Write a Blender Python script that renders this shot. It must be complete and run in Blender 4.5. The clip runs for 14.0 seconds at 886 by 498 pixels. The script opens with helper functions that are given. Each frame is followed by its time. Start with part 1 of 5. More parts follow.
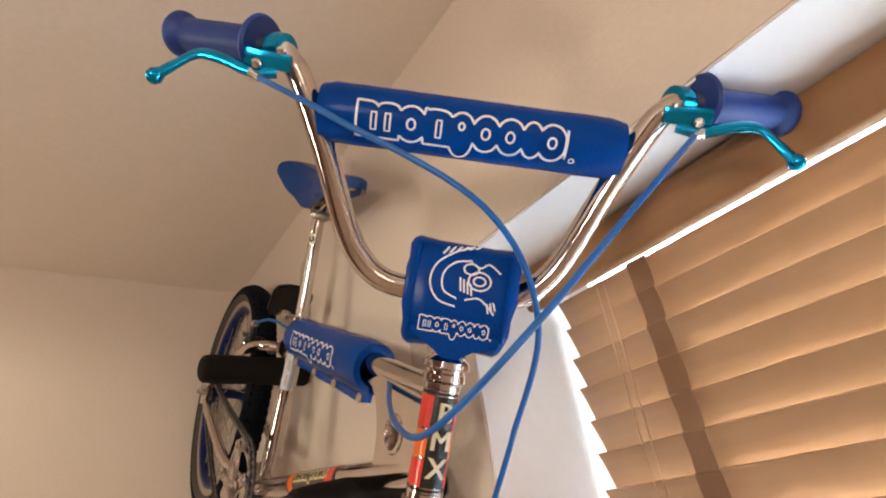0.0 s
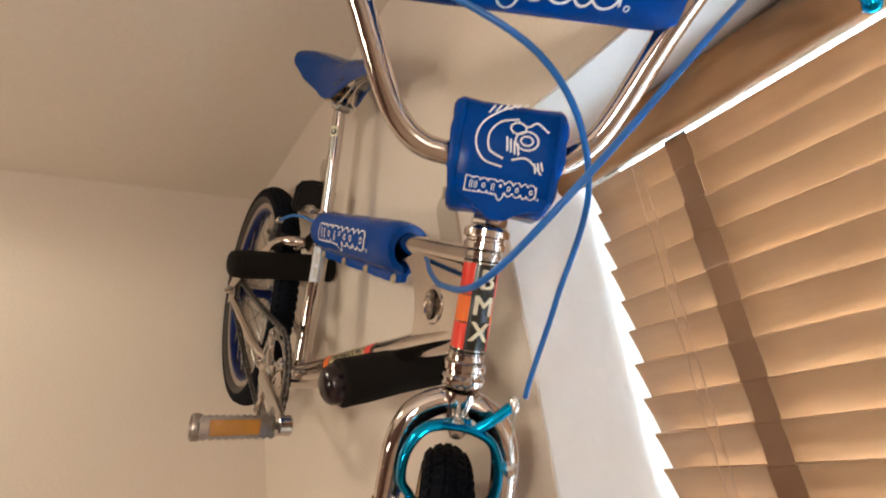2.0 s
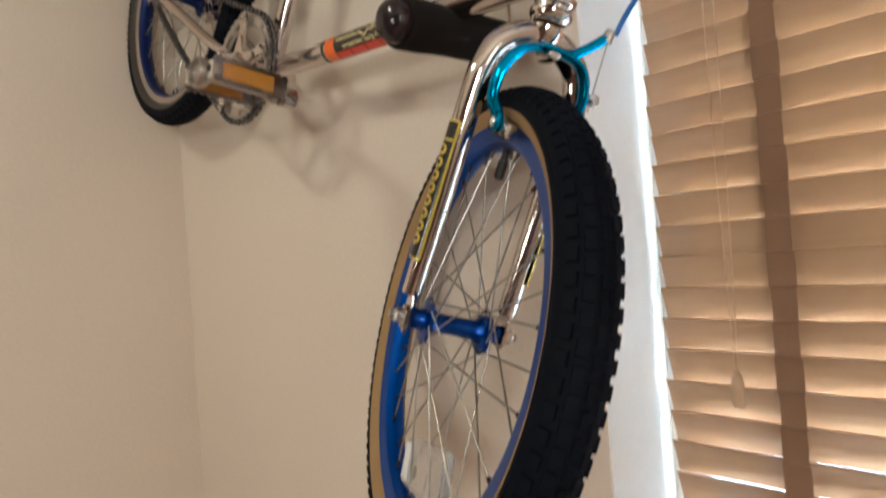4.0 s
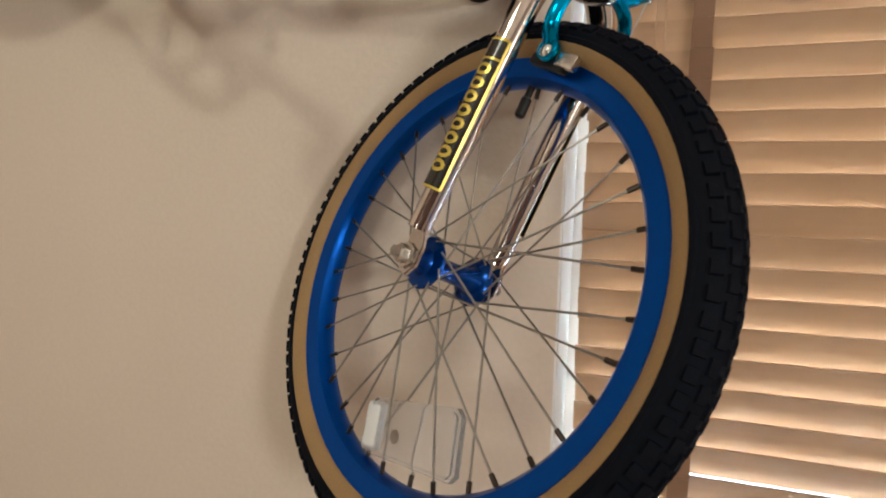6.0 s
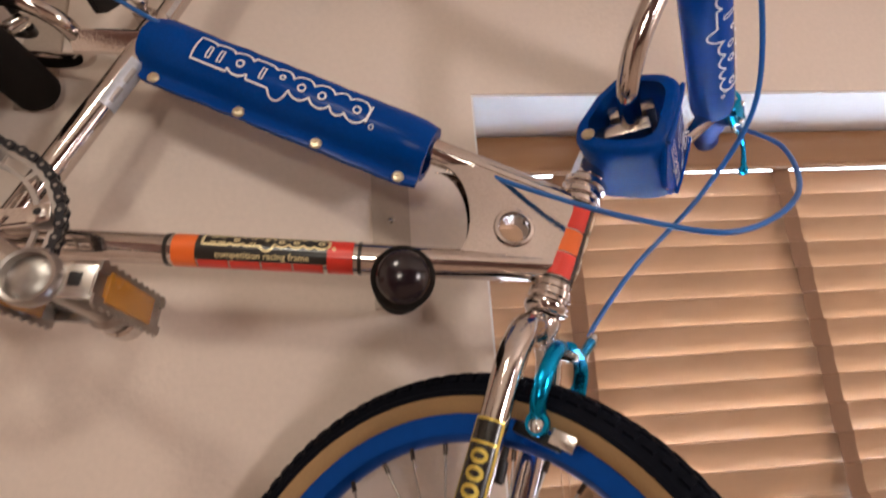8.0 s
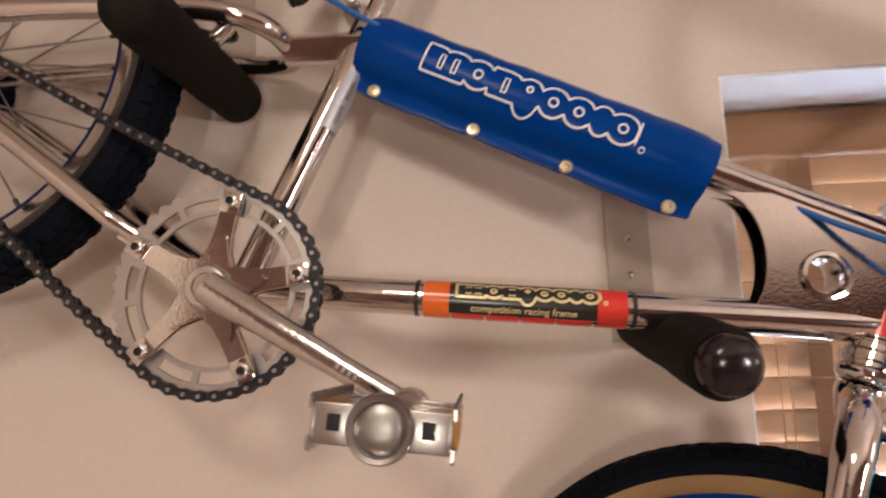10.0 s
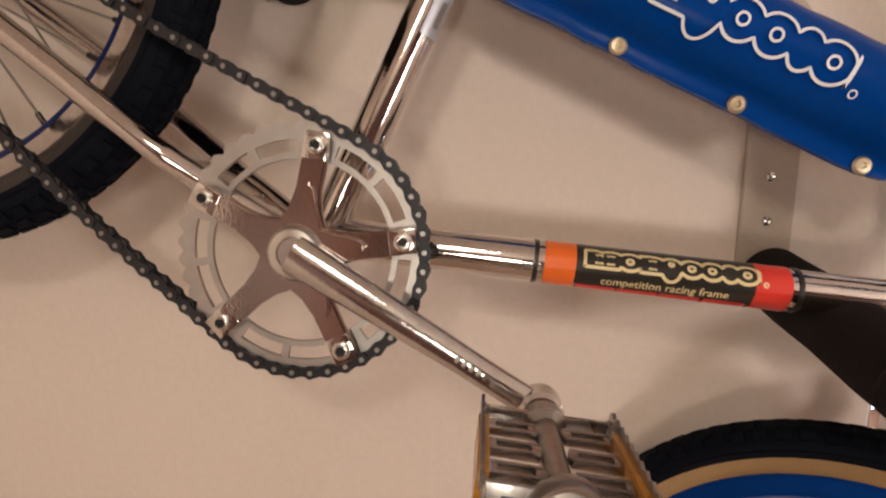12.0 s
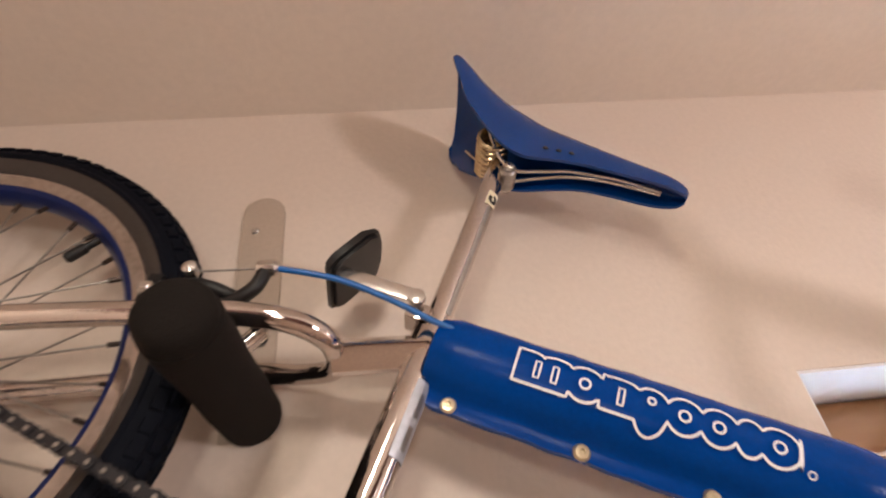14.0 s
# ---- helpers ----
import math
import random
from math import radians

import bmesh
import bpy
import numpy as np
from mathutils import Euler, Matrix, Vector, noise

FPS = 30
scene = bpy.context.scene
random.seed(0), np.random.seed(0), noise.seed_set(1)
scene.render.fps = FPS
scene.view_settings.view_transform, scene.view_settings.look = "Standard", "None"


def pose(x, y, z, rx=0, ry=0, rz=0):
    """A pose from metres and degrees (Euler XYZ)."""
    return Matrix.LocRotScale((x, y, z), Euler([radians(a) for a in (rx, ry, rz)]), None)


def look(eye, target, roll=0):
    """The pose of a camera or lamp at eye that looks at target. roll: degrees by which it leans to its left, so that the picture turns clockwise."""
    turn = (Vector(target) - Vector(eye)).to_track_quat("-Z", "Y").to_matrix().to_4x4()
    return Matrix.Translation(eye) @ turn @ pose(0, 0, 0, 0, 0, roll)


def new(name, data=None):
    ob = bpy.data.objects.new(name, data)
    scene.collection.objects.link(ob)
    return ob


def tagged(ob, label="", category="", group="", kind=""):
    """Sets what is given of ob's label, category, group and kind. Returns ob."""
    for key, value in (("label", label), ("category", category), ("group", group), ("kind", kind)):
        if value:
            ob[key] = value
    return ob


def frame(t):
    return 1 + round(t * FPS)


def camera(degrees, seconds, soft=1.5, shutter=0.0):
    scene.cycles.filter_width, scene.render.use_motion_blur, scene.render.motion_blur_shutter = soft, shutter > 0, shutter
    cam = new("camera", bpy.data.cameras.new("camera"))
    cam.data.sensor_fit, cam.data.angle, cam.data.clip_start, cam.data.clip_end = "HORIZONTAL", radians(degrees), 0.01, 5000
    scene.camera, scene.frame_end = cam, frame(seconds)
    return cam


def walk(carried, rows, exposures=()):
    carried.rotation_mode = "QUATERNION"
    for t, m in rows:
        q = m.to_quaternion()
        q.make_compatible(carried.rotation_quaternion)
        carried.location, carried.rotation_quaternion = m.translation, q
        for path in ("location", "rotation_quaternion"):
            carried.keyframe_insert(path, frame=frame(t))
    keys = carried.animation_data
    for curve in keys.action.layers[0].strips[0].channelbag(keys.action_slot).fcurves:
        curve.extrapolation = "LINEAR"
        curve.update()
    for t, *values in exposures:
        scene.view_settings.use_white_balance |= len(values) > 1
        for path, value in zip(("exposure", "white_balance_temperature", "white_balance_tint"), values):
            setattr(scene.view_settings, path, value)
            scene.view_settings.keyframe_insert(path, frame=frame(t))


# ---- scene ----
cam = camera(78.9, 14.0, soft=2.0, shutter=0.4)
PATH = [
    (0, (1.56, -0.414, 1.708), (0.164, 0.678, 2.635), -8.9),
    (0.5, (1.564, -0.417, 1.704), (0.132, 0.672, 2.578), -10.0),
    (1, (1.56, -0.42, 1.694), (0.095, 0.677, 2.502), -10.0),
    (1.5, (1.544, -0.422, 1.69), (0.047, 0.682, 2.425), -9.6),
    (2, (1.517, -0.43, 1.671), (-0.013, 0.673, 2.336), -8.5),
    (2.5, (1.476, -0.459, 1.648), (0.003, 0.754, 2.248), -9.4),
    (3, (1.427, -0.5, 1.607), (-0.027, 0.809, 2.022), -7.3),
    (3.5, (1.399, -0.554, 1.554), (0.0, 0.863, 1.746), -6.1),
    (4, (1.335, -0.587, 1.504), (0.025, 0.924, 1.523), -4.2),
    (4.2, (1.317, -0.6, 1.48), (0.082, 0.972, 1.436), -2.9),
    (6.3, (1.055, -0.645, 1.464), (0.635, 1.309, 1.389), 1.7),
    (6.5, (1.018, -0.648, 1.473), (0.719, 1.324, 1.33), 0.9),
    (7, (0.961, -0.633, 1.531), (0.957, 1.363, 1.659), -2.3),
    (7.5, (0.928, -0.633, 1.599), (1.097, 1.332, 1.934), -4.1),
    (8, (0.94, -0.621, 1.65), (1.146, 1.298, 2.175), -3.9),
    (8.5, (0.946, -0.586, 1.699), (1.08, 1.316, 2.301), -5.4),
    (9, (0.913, -0.589, 1.716), (0.823, 1.291, 2.391), -2.5),
    (9.2, (0.886, -0.59, 1.72), (0.784, 1.297, 2.374), -2.7),
    (11.3, (0.703, -0.509, 1.905), (0.581, 1.429, 1.427), 0.5),
    (11.5, (0.702, -0.501, 1.898), (0.58, 1.438, 1.423), 1.1),
    (12, (0.7, -0.499, 1.884), (0.537, 1.459, 1.512), -0.4),
    (12.5, (0.703, -0.507, 1.866), (0.584, 1.489, 1.88), -2.5),
    (13, (0.678, -0.551, 1.837), (0.659, 1.379, 2.36), -4.9),
    (13.5, (0.658, -0.564, 1.836), (0.725, 1.209, 2.758), -4.3),
    (14, (0.661, -0.492, 1.863), (0.866, 1.141, 3.0), -8.0),
]
walk(cam, [(t, look(eye, target, roll)) for t, eye, target, roll in PATH], exposures=[(0, -0.13, 6900, 5), (2, -0.05, 6650, 0), (3, -0.06, 6350, -2), (4, -0.11, 5900, -6), (6.5, -0.2, 6050, -4), (7.5, -0.15, 6200, 6), (8.5, -0.19, 6250, 14), (9.0, -0.05, 6250, 14), (11.5, -0.09, 6300, 9), (12.5, -0.06, 6400, 11), (13.2, 0.04, 6350, 12), (14, 0.26, 6300, 12)])

# ---- world and lights ----
world = bpy.data.worlds.new("sky")
scene.world = world
world.use_nodes = True
sky = world.node_tree.nodes.new("ShaderNodeTexSky")
sky.sky_type = "NISHITA"
sky.sun_disc = False
sky.sun_elevation, sky.sun_rotation = radians(35), radians(150)
world.node_tree.links.new(sky.outputs[0], world.node_tree.nodes["Background"].inputs[0])
world.node_tree.nodes["Background"].inputs[1].default_value = 0.12


def fill_light(x, y, z, watts, colour, size):
    data = bpy.data.lights.new("fill_light", "POINT")
    data.energy, data.color, data.shadow_soft_size = watts, colour, size
    ob = new("fill_light", data)
    ob.matrix_basis = pose(x, y, z)
    return ob


WARM, YELLOW = (1.0, 0.88, 0.81), (1.0, 0.895, 0.73)
# Unseen bare point lights, added as soft fill to even out the brightness.
fill_light(2.30, -1.65, 1.58, 52, WARM, 0.14)
fill_light(3.00, -0.95, 1.62, 7, WARM, 0.14)
fill_light(0.62, -2.30, 1.62, 26, YELLOW, 0.14)
# flush ceiling lamp, shining down only
data = bpy.data.lights.new("ceiling_lamp", "SPOT")
data.energy, data.color, data.shadow_soft_size, data.spot_size, data.spot_blend = 15, YELLOW, 0.09, radians(176), 0.25
new("ceiling_lamp", data).matrix_basis = pose(0.62, -1.15, 2.44 - 0.05)

# ---- materials ----


def material(name, colour, rough=0.5, metal=0.0, spread=0.12, grain=60.0, bump=0.05, stain=4.0, coat=0.0, piece=0.0, spec=0.5):
    """Principled surface with variation at two scales, fine relief and an optional tone per piece."""
    m = bpy.data.materials.new(name)
    m.use_nodes = True
    nt = m.node_tree
    b = nt.nodes["Principled BSDF"]
    tex = nt.nodes.new("ShaderNodeTexCoord")
    fine, broad = nt.nodes.new("ShaderNodeTexNoise"), nt.nodes.new("ShaderNodeTexNoise")
    for n, s in ((fine, grain), (broad, stain)):
        n.inputs["Scale"].default_value, n.inputs["Detail"].default_value = s, 4
        nt.links.new(tex.outputs["Object"], n.inputs["Vector"])
    add = nt.nodes.new("ShaderNodeMath")
    add.operation = "ADD"
    nt.links.new(fine.outputs["Fac"], add.inputs[0])
    nt.links.new(broad.outputs["Fac"], add.inputs[1])
    src = add
    if piece:
        info = nt.nodes.new("ShaderNodeObjectInfo")
        scale = nt.nodes.new("ShaderNodeMath")
        scale.operation, scale.inputs[1].default_value = "MULTIPLY_ADD", piece
        nt.links.new(info.outputs["Random"], scale.inputs[0])
        nt.links.new(add.outputs[0], scale.inputs[2])
        src = scale
    ramp = nt.nodes.new("ShaderNodeMapRange")
    ramp.inputs["From Min"].default_value, ramp.inputs["From Max"].default_value = 0.6, 1.4 + piece
    ramp.inputs["To Min"].default_value, ramp.inputs["To Max"].default_value = 1 - spread, 1 + spread
    nt.links.new(src.outputs[0], ramp.inputs["Value"])
    mul = nt.nodes.new("ShaderNodeVectorMath")
    mul.operation = "SCALE"
    mul.inputs[0].default_value = colour
    nt.links.new(ramp.outputs[0], mul.inputs["Scale"])
    nt.links.new(mul.outputs[0], b.inputs["Base Color"])
    rr = nt.nodes.new("ShaderNodeMapRange")
    rr.inputs["To Min"].default_value, rr.inputs["To Max"].default_value = max(rough - 0.3 * rough, 0.02), min(rough + 0.3 * rough, 1)
    nt.links.new(broad.outputs["Fac"], rr.inputs["Value"])
    nt.links.new(rr.outputs[0], b.inputs["Roughness"])
    b.inputs["Metallic"].default_value = metal
    b.inputs["Coat Weight"].default_value = coat
    b.inputs["Coat Roughness"].default_value = 0.12
    b.inputs["Specular IOR Level"].default_value = spec
    if bump:
        bp = nt.nodes.new("ShaderNodeBump")
        bp.inputs["Strength"].default_value, bp.inputs["Distance"].default_value = bump, 0.002
        nt.links.new(fine.outputs["Fac"], bp.inputs["Height"])
        nt.links.new(bp.outputs[0], b.inputs["Normal"])
    return m


def wood(name, light, dark, piece=0.5, rough=0.25, coat=0.25):
    """Stained timber with grain along x."""
    m = material(name, light, rough=rough, spread=0.1, grain=40, bump=0.04, piece=piece)
    nt = m.node_tree
    b = nt.nodes["Principled BSDF"]
    tex, mp = nt.nodes.new("ShaderNodeTexCoord"), nt.nodes.new("ShaderNodeMapping")
    mp.inputs["Scale"].default_value = (3.0, 90.0, 90.0)
    n = nt.nodes.new("ShaderNodeTexNoise")
    n.inputs["Scale"].default_value, n.inputs["Detail"].default_value = 1.0, 5
    info = nt.nodes.new("ShaderNodeObjectInfo")
    nt.links.new(tex.outputs["Object"], mp.inputs["Vector"])
    nt.links.new(info.outputs["Location"], mp.inputs["Location"])
    nt.links.new(mp.outputs[0], n.inputs["Vector"])
    mix = nt.nodes.new("ShaderNodeMix")
    mix.data_type = "RGBA"
    old = b.inputs["Base Color"].links[0].from_socket
    nt.links.new(n.outputs["Fac"], mix.inputs["Factor"])
    nt.links.new(old, mix.inputs[6])
    mix.inputs[7].default_value = (*dark, 1)
    b.inputs["Coat Weight"].default_value, b.inputs["Coat Roughness"].default_value = coat, 0.3
    nt.links.new(mix.outputs[2], b.inputs["Base Color"])
    return m


PAINT = material("wall_paint", (0.70, 0.605, 0.53), rough=0.75, spread=0.05, grain=140, stain=1.6, bump=0.22, spec=0.3)
CEIL = material("ceiling_paint", (0.74, 0.66, 0.585), rough=0.85, spread=0.05, grain=110, stain=1.2, bump=0.25, spec=0.2)
WHITE = material("white_paint", (0.80, 0.79, 0.80), rough=0.5, spread=0.03, grain=90, bump=0.06)
CARPET = material("carpet", (0.46, 0.35, 0.28), rough=0.95, spread=0.25, grain=400, bump=0.5)
WOOD = wood("oak_slat", (0.44, 0.277, 0.168), (0.365, 0.22, 0.128))
VALANCE = wood("stained_valance", (0.30, 0.150, 0.062), (0.24, 0.115, 0.044), rough=0.6, coat=0.0)
TAPE = material("tape_cloth", (0.23, 0.128, 0.076), rough=0.9, spread=0.12, grain=900, bump=0.3)
CORD = material("cord_cotton", (0.42, 0.27, 0.17), rough=0.85, grain=600, bump=0.2)
# for unseen walls only: gives the chrome something dark to mirror
DARKWALL = material("dark_reflected_wall", (0.11, 0.048, 0.036), rough=0.6, spread=0.12, grain=60, stain=1.0, bump=0.1)
RINGALLOY = material("satin_alloy", (0.50, 0.47, 0.45), rough=0.40, metal=1.0, spread=0.10, grain=160, stain=12, bump=0.04)
CHROME = material("chrome", (0.61, 0.555, 0.525), rough=0.08, metal=1.0, spread=0.12, grain=420, stain=22, bump=0.05)
ALLOY = material("polished_alloy", (0.60, 0.57, 0.54), rough=0.25, metal=1.0, spread=0.08, grain=120, bump=0.03)
PEDALSTEEL = material("grey_cage_steel", (0.36, 0.33, 0.31), rough=0.27, metal=1.0, spread=0.2, grain=160, bump=0.05)
STICKER = material("silver_sticker", (0.45, 0.47, 0.52), rough=0.35, metal=0.4, spread=0.2, grain=200, bump=0.0)
STEEL = material("dull_steel", (0.36, 0.34, 0.32), rough=0.35, metal=1.0, spread=0.2, grain=160, bump=0.06)
CHAINMAT = material("oiled_chain", (0.028, 0.027, 0.032), rough=0.40, metal=0.5, spread=0.3, grain=300, bump=0.1, piece=0.4)
PLATE = material("satin_plate", (0.47, 0.39, 0.32), rough=0.55, metal=0.15, spread=0.08, grain=200, bump=0.05)
VINYL = material("blue_vinyl", (0.0003, 0.044, 0.255), rough=0.24, spread=0.14, grain=260, stain=14, bump=0.10, coat=0.0, spec=0.09)
RUBBERBLUE = material("blue_rubber", (0.003, 0.030, 0.19), rough=0.5, spread=0.1, grain=500, bump=0.1)
SEATBLUE = material("blue_plastic", (0.0005, 0.042, 0.22), rough=0.20, spread=0.1, grain=300, bump=0.05, coat=0.0, spec=0.4)
CABLE = material("blue_cable_housing", (0.003, 0.105, 0.38), rough=0.35, spread=0.06, grain=300, bump=0.03)
ANOD = material("cyan_anodised", (0.004, 0.28, 0.54), rough=0.2, metal=0.9, spread=0.12, grain=90, bump=0.03)
RIMBLUE = material("blue_anodised", (0.001, 0.068, 0.39), rough=0.30, metal=0.8, spread=0.1, grain=120, bump=0.04)
TYRE = material("black_rubber", (0.0030, 0.0040, 0.0082), rough=0.70, spread=0.3, grain=300, bump=0.2, spec=0.09)
SKIN = material("tan_sidewall", (0.32, 0.198, 0.090), rough=0.7, spread=0.12, grain=500, stain=20, bump=0.2)
SKINDARK = material("dark_sidewall", (0.036, 0.028, 0.025), rough=0.5, spread=0.2, grain=300, stain=14, bump=0.2)
TRACK = material("worn_rim_flank", (0.50, 0.46, 0.44), rough=0.12, metal=1.0, spread=0.25, grain=160, stain=14, bump=0.05)
NAVY = material("navy_anodised", (0.001, 0.014, 0.11), rough=0.30, metal=0.5, spread=0.1, grain=120, bump=0.04)
BLACK = material("black_plastic", (0.009, 0.008, 0.009), rough=0.42, spread=0.2, grain=200, bump=0.06, spec=0.35)
GLOSSBLACK = material("black_vinyl_cap", (0.012, 0.006, 0.009), rough=0.18, spread=0.2, grain=120, bump=0.03)
FOAM = material("black_foam", (0.010, 0.008, 0.007), rough=0.95, spread=0.3, grain=700, bump=0.5, spec=0.15)
INKW = material("white_print", (0.78, 0.80, 0.84), rough=0.45, spread=0.05, bump=0.0)
INKRED = material("red_print", (0.70, 0.035, 0.02), rough=0.3, spread=0.06, bump=0.0, coat=0.3)
INKORANGE = material("orange_print", (0.78, 0.14, 0.015), rough=0.3, spread=0.06, bump=0.0, coat=0.3)
INKBLACK = material("black_print", (0.012, 0.010, 0.008), rough=0.28, spread=0.1, bump=0.0, coat=0.3)
PALEGOLD = material("pale_gold_print", (0.74, 0.62, 0.34), rough=0.32, metal=0.2, spread=0.1, bump=0.0)
CRANKALLOY = material("buffed_alloy", (0.58, 0.54, 0.52), rough=0.14, metal=1.0, spread=0.15, grain=200, stain=16, bump=0.10)
INKGOLD = material("gold_print", (0.66, 0.50, 0.10), rough=0.3, metal=0.5, spread=0.1, bump=0.0)
INKCREAM = material("cream_print", (0.75, 0.68, 0.5), rough=0.4, spread=0.08, bump=0.0)
AMBER = material("amber_lens", (0.42, 0.175, 0.010), rough=0.25, spread=0.15, grain=900, bump=0.5, coat=0.5)
NIPPLE = material("dark_nipple_brass", (0.045, 0.032, 0.026), rough=0.35, metal=0.7, spread=0.2)
HUBBLUE = material("deep_blue_anodised", (0.001, 0.045, 0.27), rough=0.22, metal=0.7, spread=0.1, grain=120, bump=0.03)
BRASS = material("snap_brass", (0.55, 0.47, 0.33), rough=0.3, metal=0.8, spread=0.15)
GOLDM = material("spring_steel", (0.58, 0.47, 0.30), rough=0.25, metal=1.0, spread=0.15)


def clear(name, colour, rough, alpha):
    m = material(name, colour, rough=rough, spread=0.04, bump=0.05)
    m.node_tree.nodes["Principled BSDF"].inputs["Transmission Weight"].default_value = alpha
    m.node_tree.nodes["Principled BSDF"].inputs["IOR"].default_value = 1.3
    return m


LENS = clear("clear_lens", (0.93, 0.93, 0.95), 0.16, 0.88)
GLASS = clear("window_glass", (0.98, 0.99, 1.0), 0.02, 1.0)
DAY = bpy.data.materials.new("daylight_backdrop")
DAY.use_nodes = True
DAY.node_tree.nodes["Principled BSDF"].inputs["Base Color"].default_value = (0.6, 0.7, 0.85, 1)
DAY.node_tree.nodes["Principled BSDF"].inputs["Emission Color"].default_value = (0.66, 0.83, 1.0, 1)
DAY.node_tree.nodes["Principled BSDF"].inputs["Emission Strength"].default_value = 28.0

# ---- mesh helpers ----
V = Vector


def mesh_of(bm, name, mat, sharp=38):
    bmesh.ops.recalc_face_normals(bm, faces=bm.faces)
    for e in bm.edges:
        e.smooth = len(e.link_faces) == 2 and e.calc_face_angle(0) < radians(sharp)
    for f in bm.faces:
        f.smooth = True
    me = bpy.data.meshes.new(name)
    bm.to_mesh(me)
    bm.free()
    me.materials.append(mat)
    return me


def part(name, bm, mat, parent, label="", sharp=38, m=None):
    """One mesh object under a thing or a part."""
    ob = new(name, bm if isinstance(bm, bpy.types.Mesh) else mesh_of(bm, name, mat, sharp))
    ob.parent = parent
    if m is not None:
        ob.matrix_basis = m
    return tagged(ob, label)


def base(name, m, label, category, group="", kind=""):
    ob = new(name)
    ob.empty_display_size = 0.05
    ob.matrix_basis = m
    return tagged(ob, label, category, group, kind)


def spline(points, steps=8):
    """Catmull-Rom curve through the points."""
    p = [V(q) for q in points]
    q = [2 * p[0] - p[1], *p, 2 * p[-1] - p[-2]]
    out = []
    for i in range(1, len(q) - 2):
        for k in range(steps):
            t = k / steps
            a, b, c, d = q[i - 1], q[i], q[i + 1], q[i + 2]
            out.append(0.5 * (2 * b + (c - a) * t + (2 * a - 5 * b + 4 * c - d) * t * t + (3 * b - a - 3 * c + d) * t**3))
    return out + [p[-1]]


def tube(points, r, n=14, bm=None, flat=None):
    """A round bar along the points; r is one radius or one for each point; flat squeezes it across."""
    bm = bm or bmesh.new()
    p = [V(q) for q in points]
    rs = r if isinstance(r, (list, tuple)) else [r] * len(p)
    side, rings = None, []
    for i, c in enumerate(p):
        d = (p[min(i + 1, len(p) - 1)] - p[max(i - 1, 0)]).normalized()
        if side is None:
            side = d.orthogonal().normalized() if flat is None else (V(flat) - d * V(flat).dot(d)).normalized()
        side = (side - d * side.dot(d)).normalized()
        up = d.cross(side)
        k = 1.0 if flat is None else 0.6
        rings.append([bm.verts.new(c + rs[i] * (k * math.cos(2 * math.pi * j / n) * side + math.sin(2 * math.pi * j / n) * up)) for j in range(n)])
    for a, b in zip(rings, rings[1:]):
        for j in range(n):
            bm.faces.new((a[j], a[(j + 1) % n], b[(j + 1) % n], b[j]))
    bm.faces.new(rings[0][::-1])
    bm.faces.new(rings[-1])
    return bm


def lathe(profile, p0, axis, n=28, bm=None, closed=False):
    """Turns a profile of (radius, height along axis) about the axis through p0."""
    bm = bm or bmesh.new()
    axis = V(axis).normalized()
    a = axis.orthogonal().normalized()
    b = axis.cross(a)
    rings = []
    for r, h in profile:
        rings.append([bm.verts.new(V(p0) + axis * h + max(r, 1e-5) * (math.cos(2 * math.pi * j / n) * a + math.sin(2 * math.pi * j / n) * b)) for j in range(n)])
    pairs = list(zip(rings, rings[1:])) + ([(rings[-1], rings[0])] if closed else [])
    for s, t in pairs:
        for j in range(n):
            bm.faces.new((s[j], s[(j + 1) % n], t[(j + 1) % n], t[j]))
    if not closed:
        bm.faces.new(rings[0][::-1])
        bm.faces.new(rings[-1])
    return bm


def rbox(size, m=None, bevel=0.002, bm=None):
    """A box with rounded edges."""
    tmp = bmesh.new()
    bmesh.ops.create_cube(tmp, size=1.0, matrix=Matrix.Diagonal((*size, 1)))
    if bevel:
        bmesh.ops.bevel(tmp, geom=tmp.edges[:], offset=min(bevel, 0.45 * min(size)), segments=2, affect="EDGES", profile=0.6)
    if m is not None:
        bmesh.ops.transform(tmp, matrix=m, verts=tmp.verts)
    if bm is None:
        return tmp
    merge(bm, tmp)
    return bm


def merge(bm, other):
    me = bpy.data.meshes.new("tmp")
    other.to_mesh(me)
    other.free()
    bm.from_mesh(me)
    bpy.data.meshes.remove(me)
    return bm


def plate(outline, thick, m=None, holes=(), bevel=0.0):
    """A flat sheet from an outline in x, z of its own plane, with thickness along y."""
    bm = bmesh.new()
    vs = [bm.verts.new((x, -thick / 2, z)) for x, z in outline]
    f = bm.faces.new(vs)
    ext = bmesh.ops.extrude_face_region(bm, geom=[f])
    bmesh.ops.translate(bm, verts=[v for v in ext["geom"] if isinstance(v, bmesh.types.BMVert)], vec=(0, thick, 0))
    bmesh.ops.recalc_face_normals(bm, faces=bm.faces)
    if bevel:
        edges = [e for e in bm.edges if abs(e.verts[0].co.y - e.verts[1].co.y) < 1e-6]
        bmesh.ops.bevel(bm, geom=edges, offset=bevel, segments=2, affect="EDGES")
    if m is not None:
        bmesh.ops.transform(bm, matrix=m, verts=bm.verts)
    return bm


def ring_of(path, section, closed=True, bm=None):
    """Quads between copies of a section: path is a list of functions from section point to place."""
    bm = bm or bmesh.new()
    rows = [[bm.verts.new(f(s)) for s in section] for f in path]
    k = len(section)
    for a, b in zip(rows, rows[1:]):
        for j in range(k if closed else k - 1):
            bm.faces.new((a[j], a[(j + 1) % k], b[(j + 1) % k], b[j]))
    return bm, rows


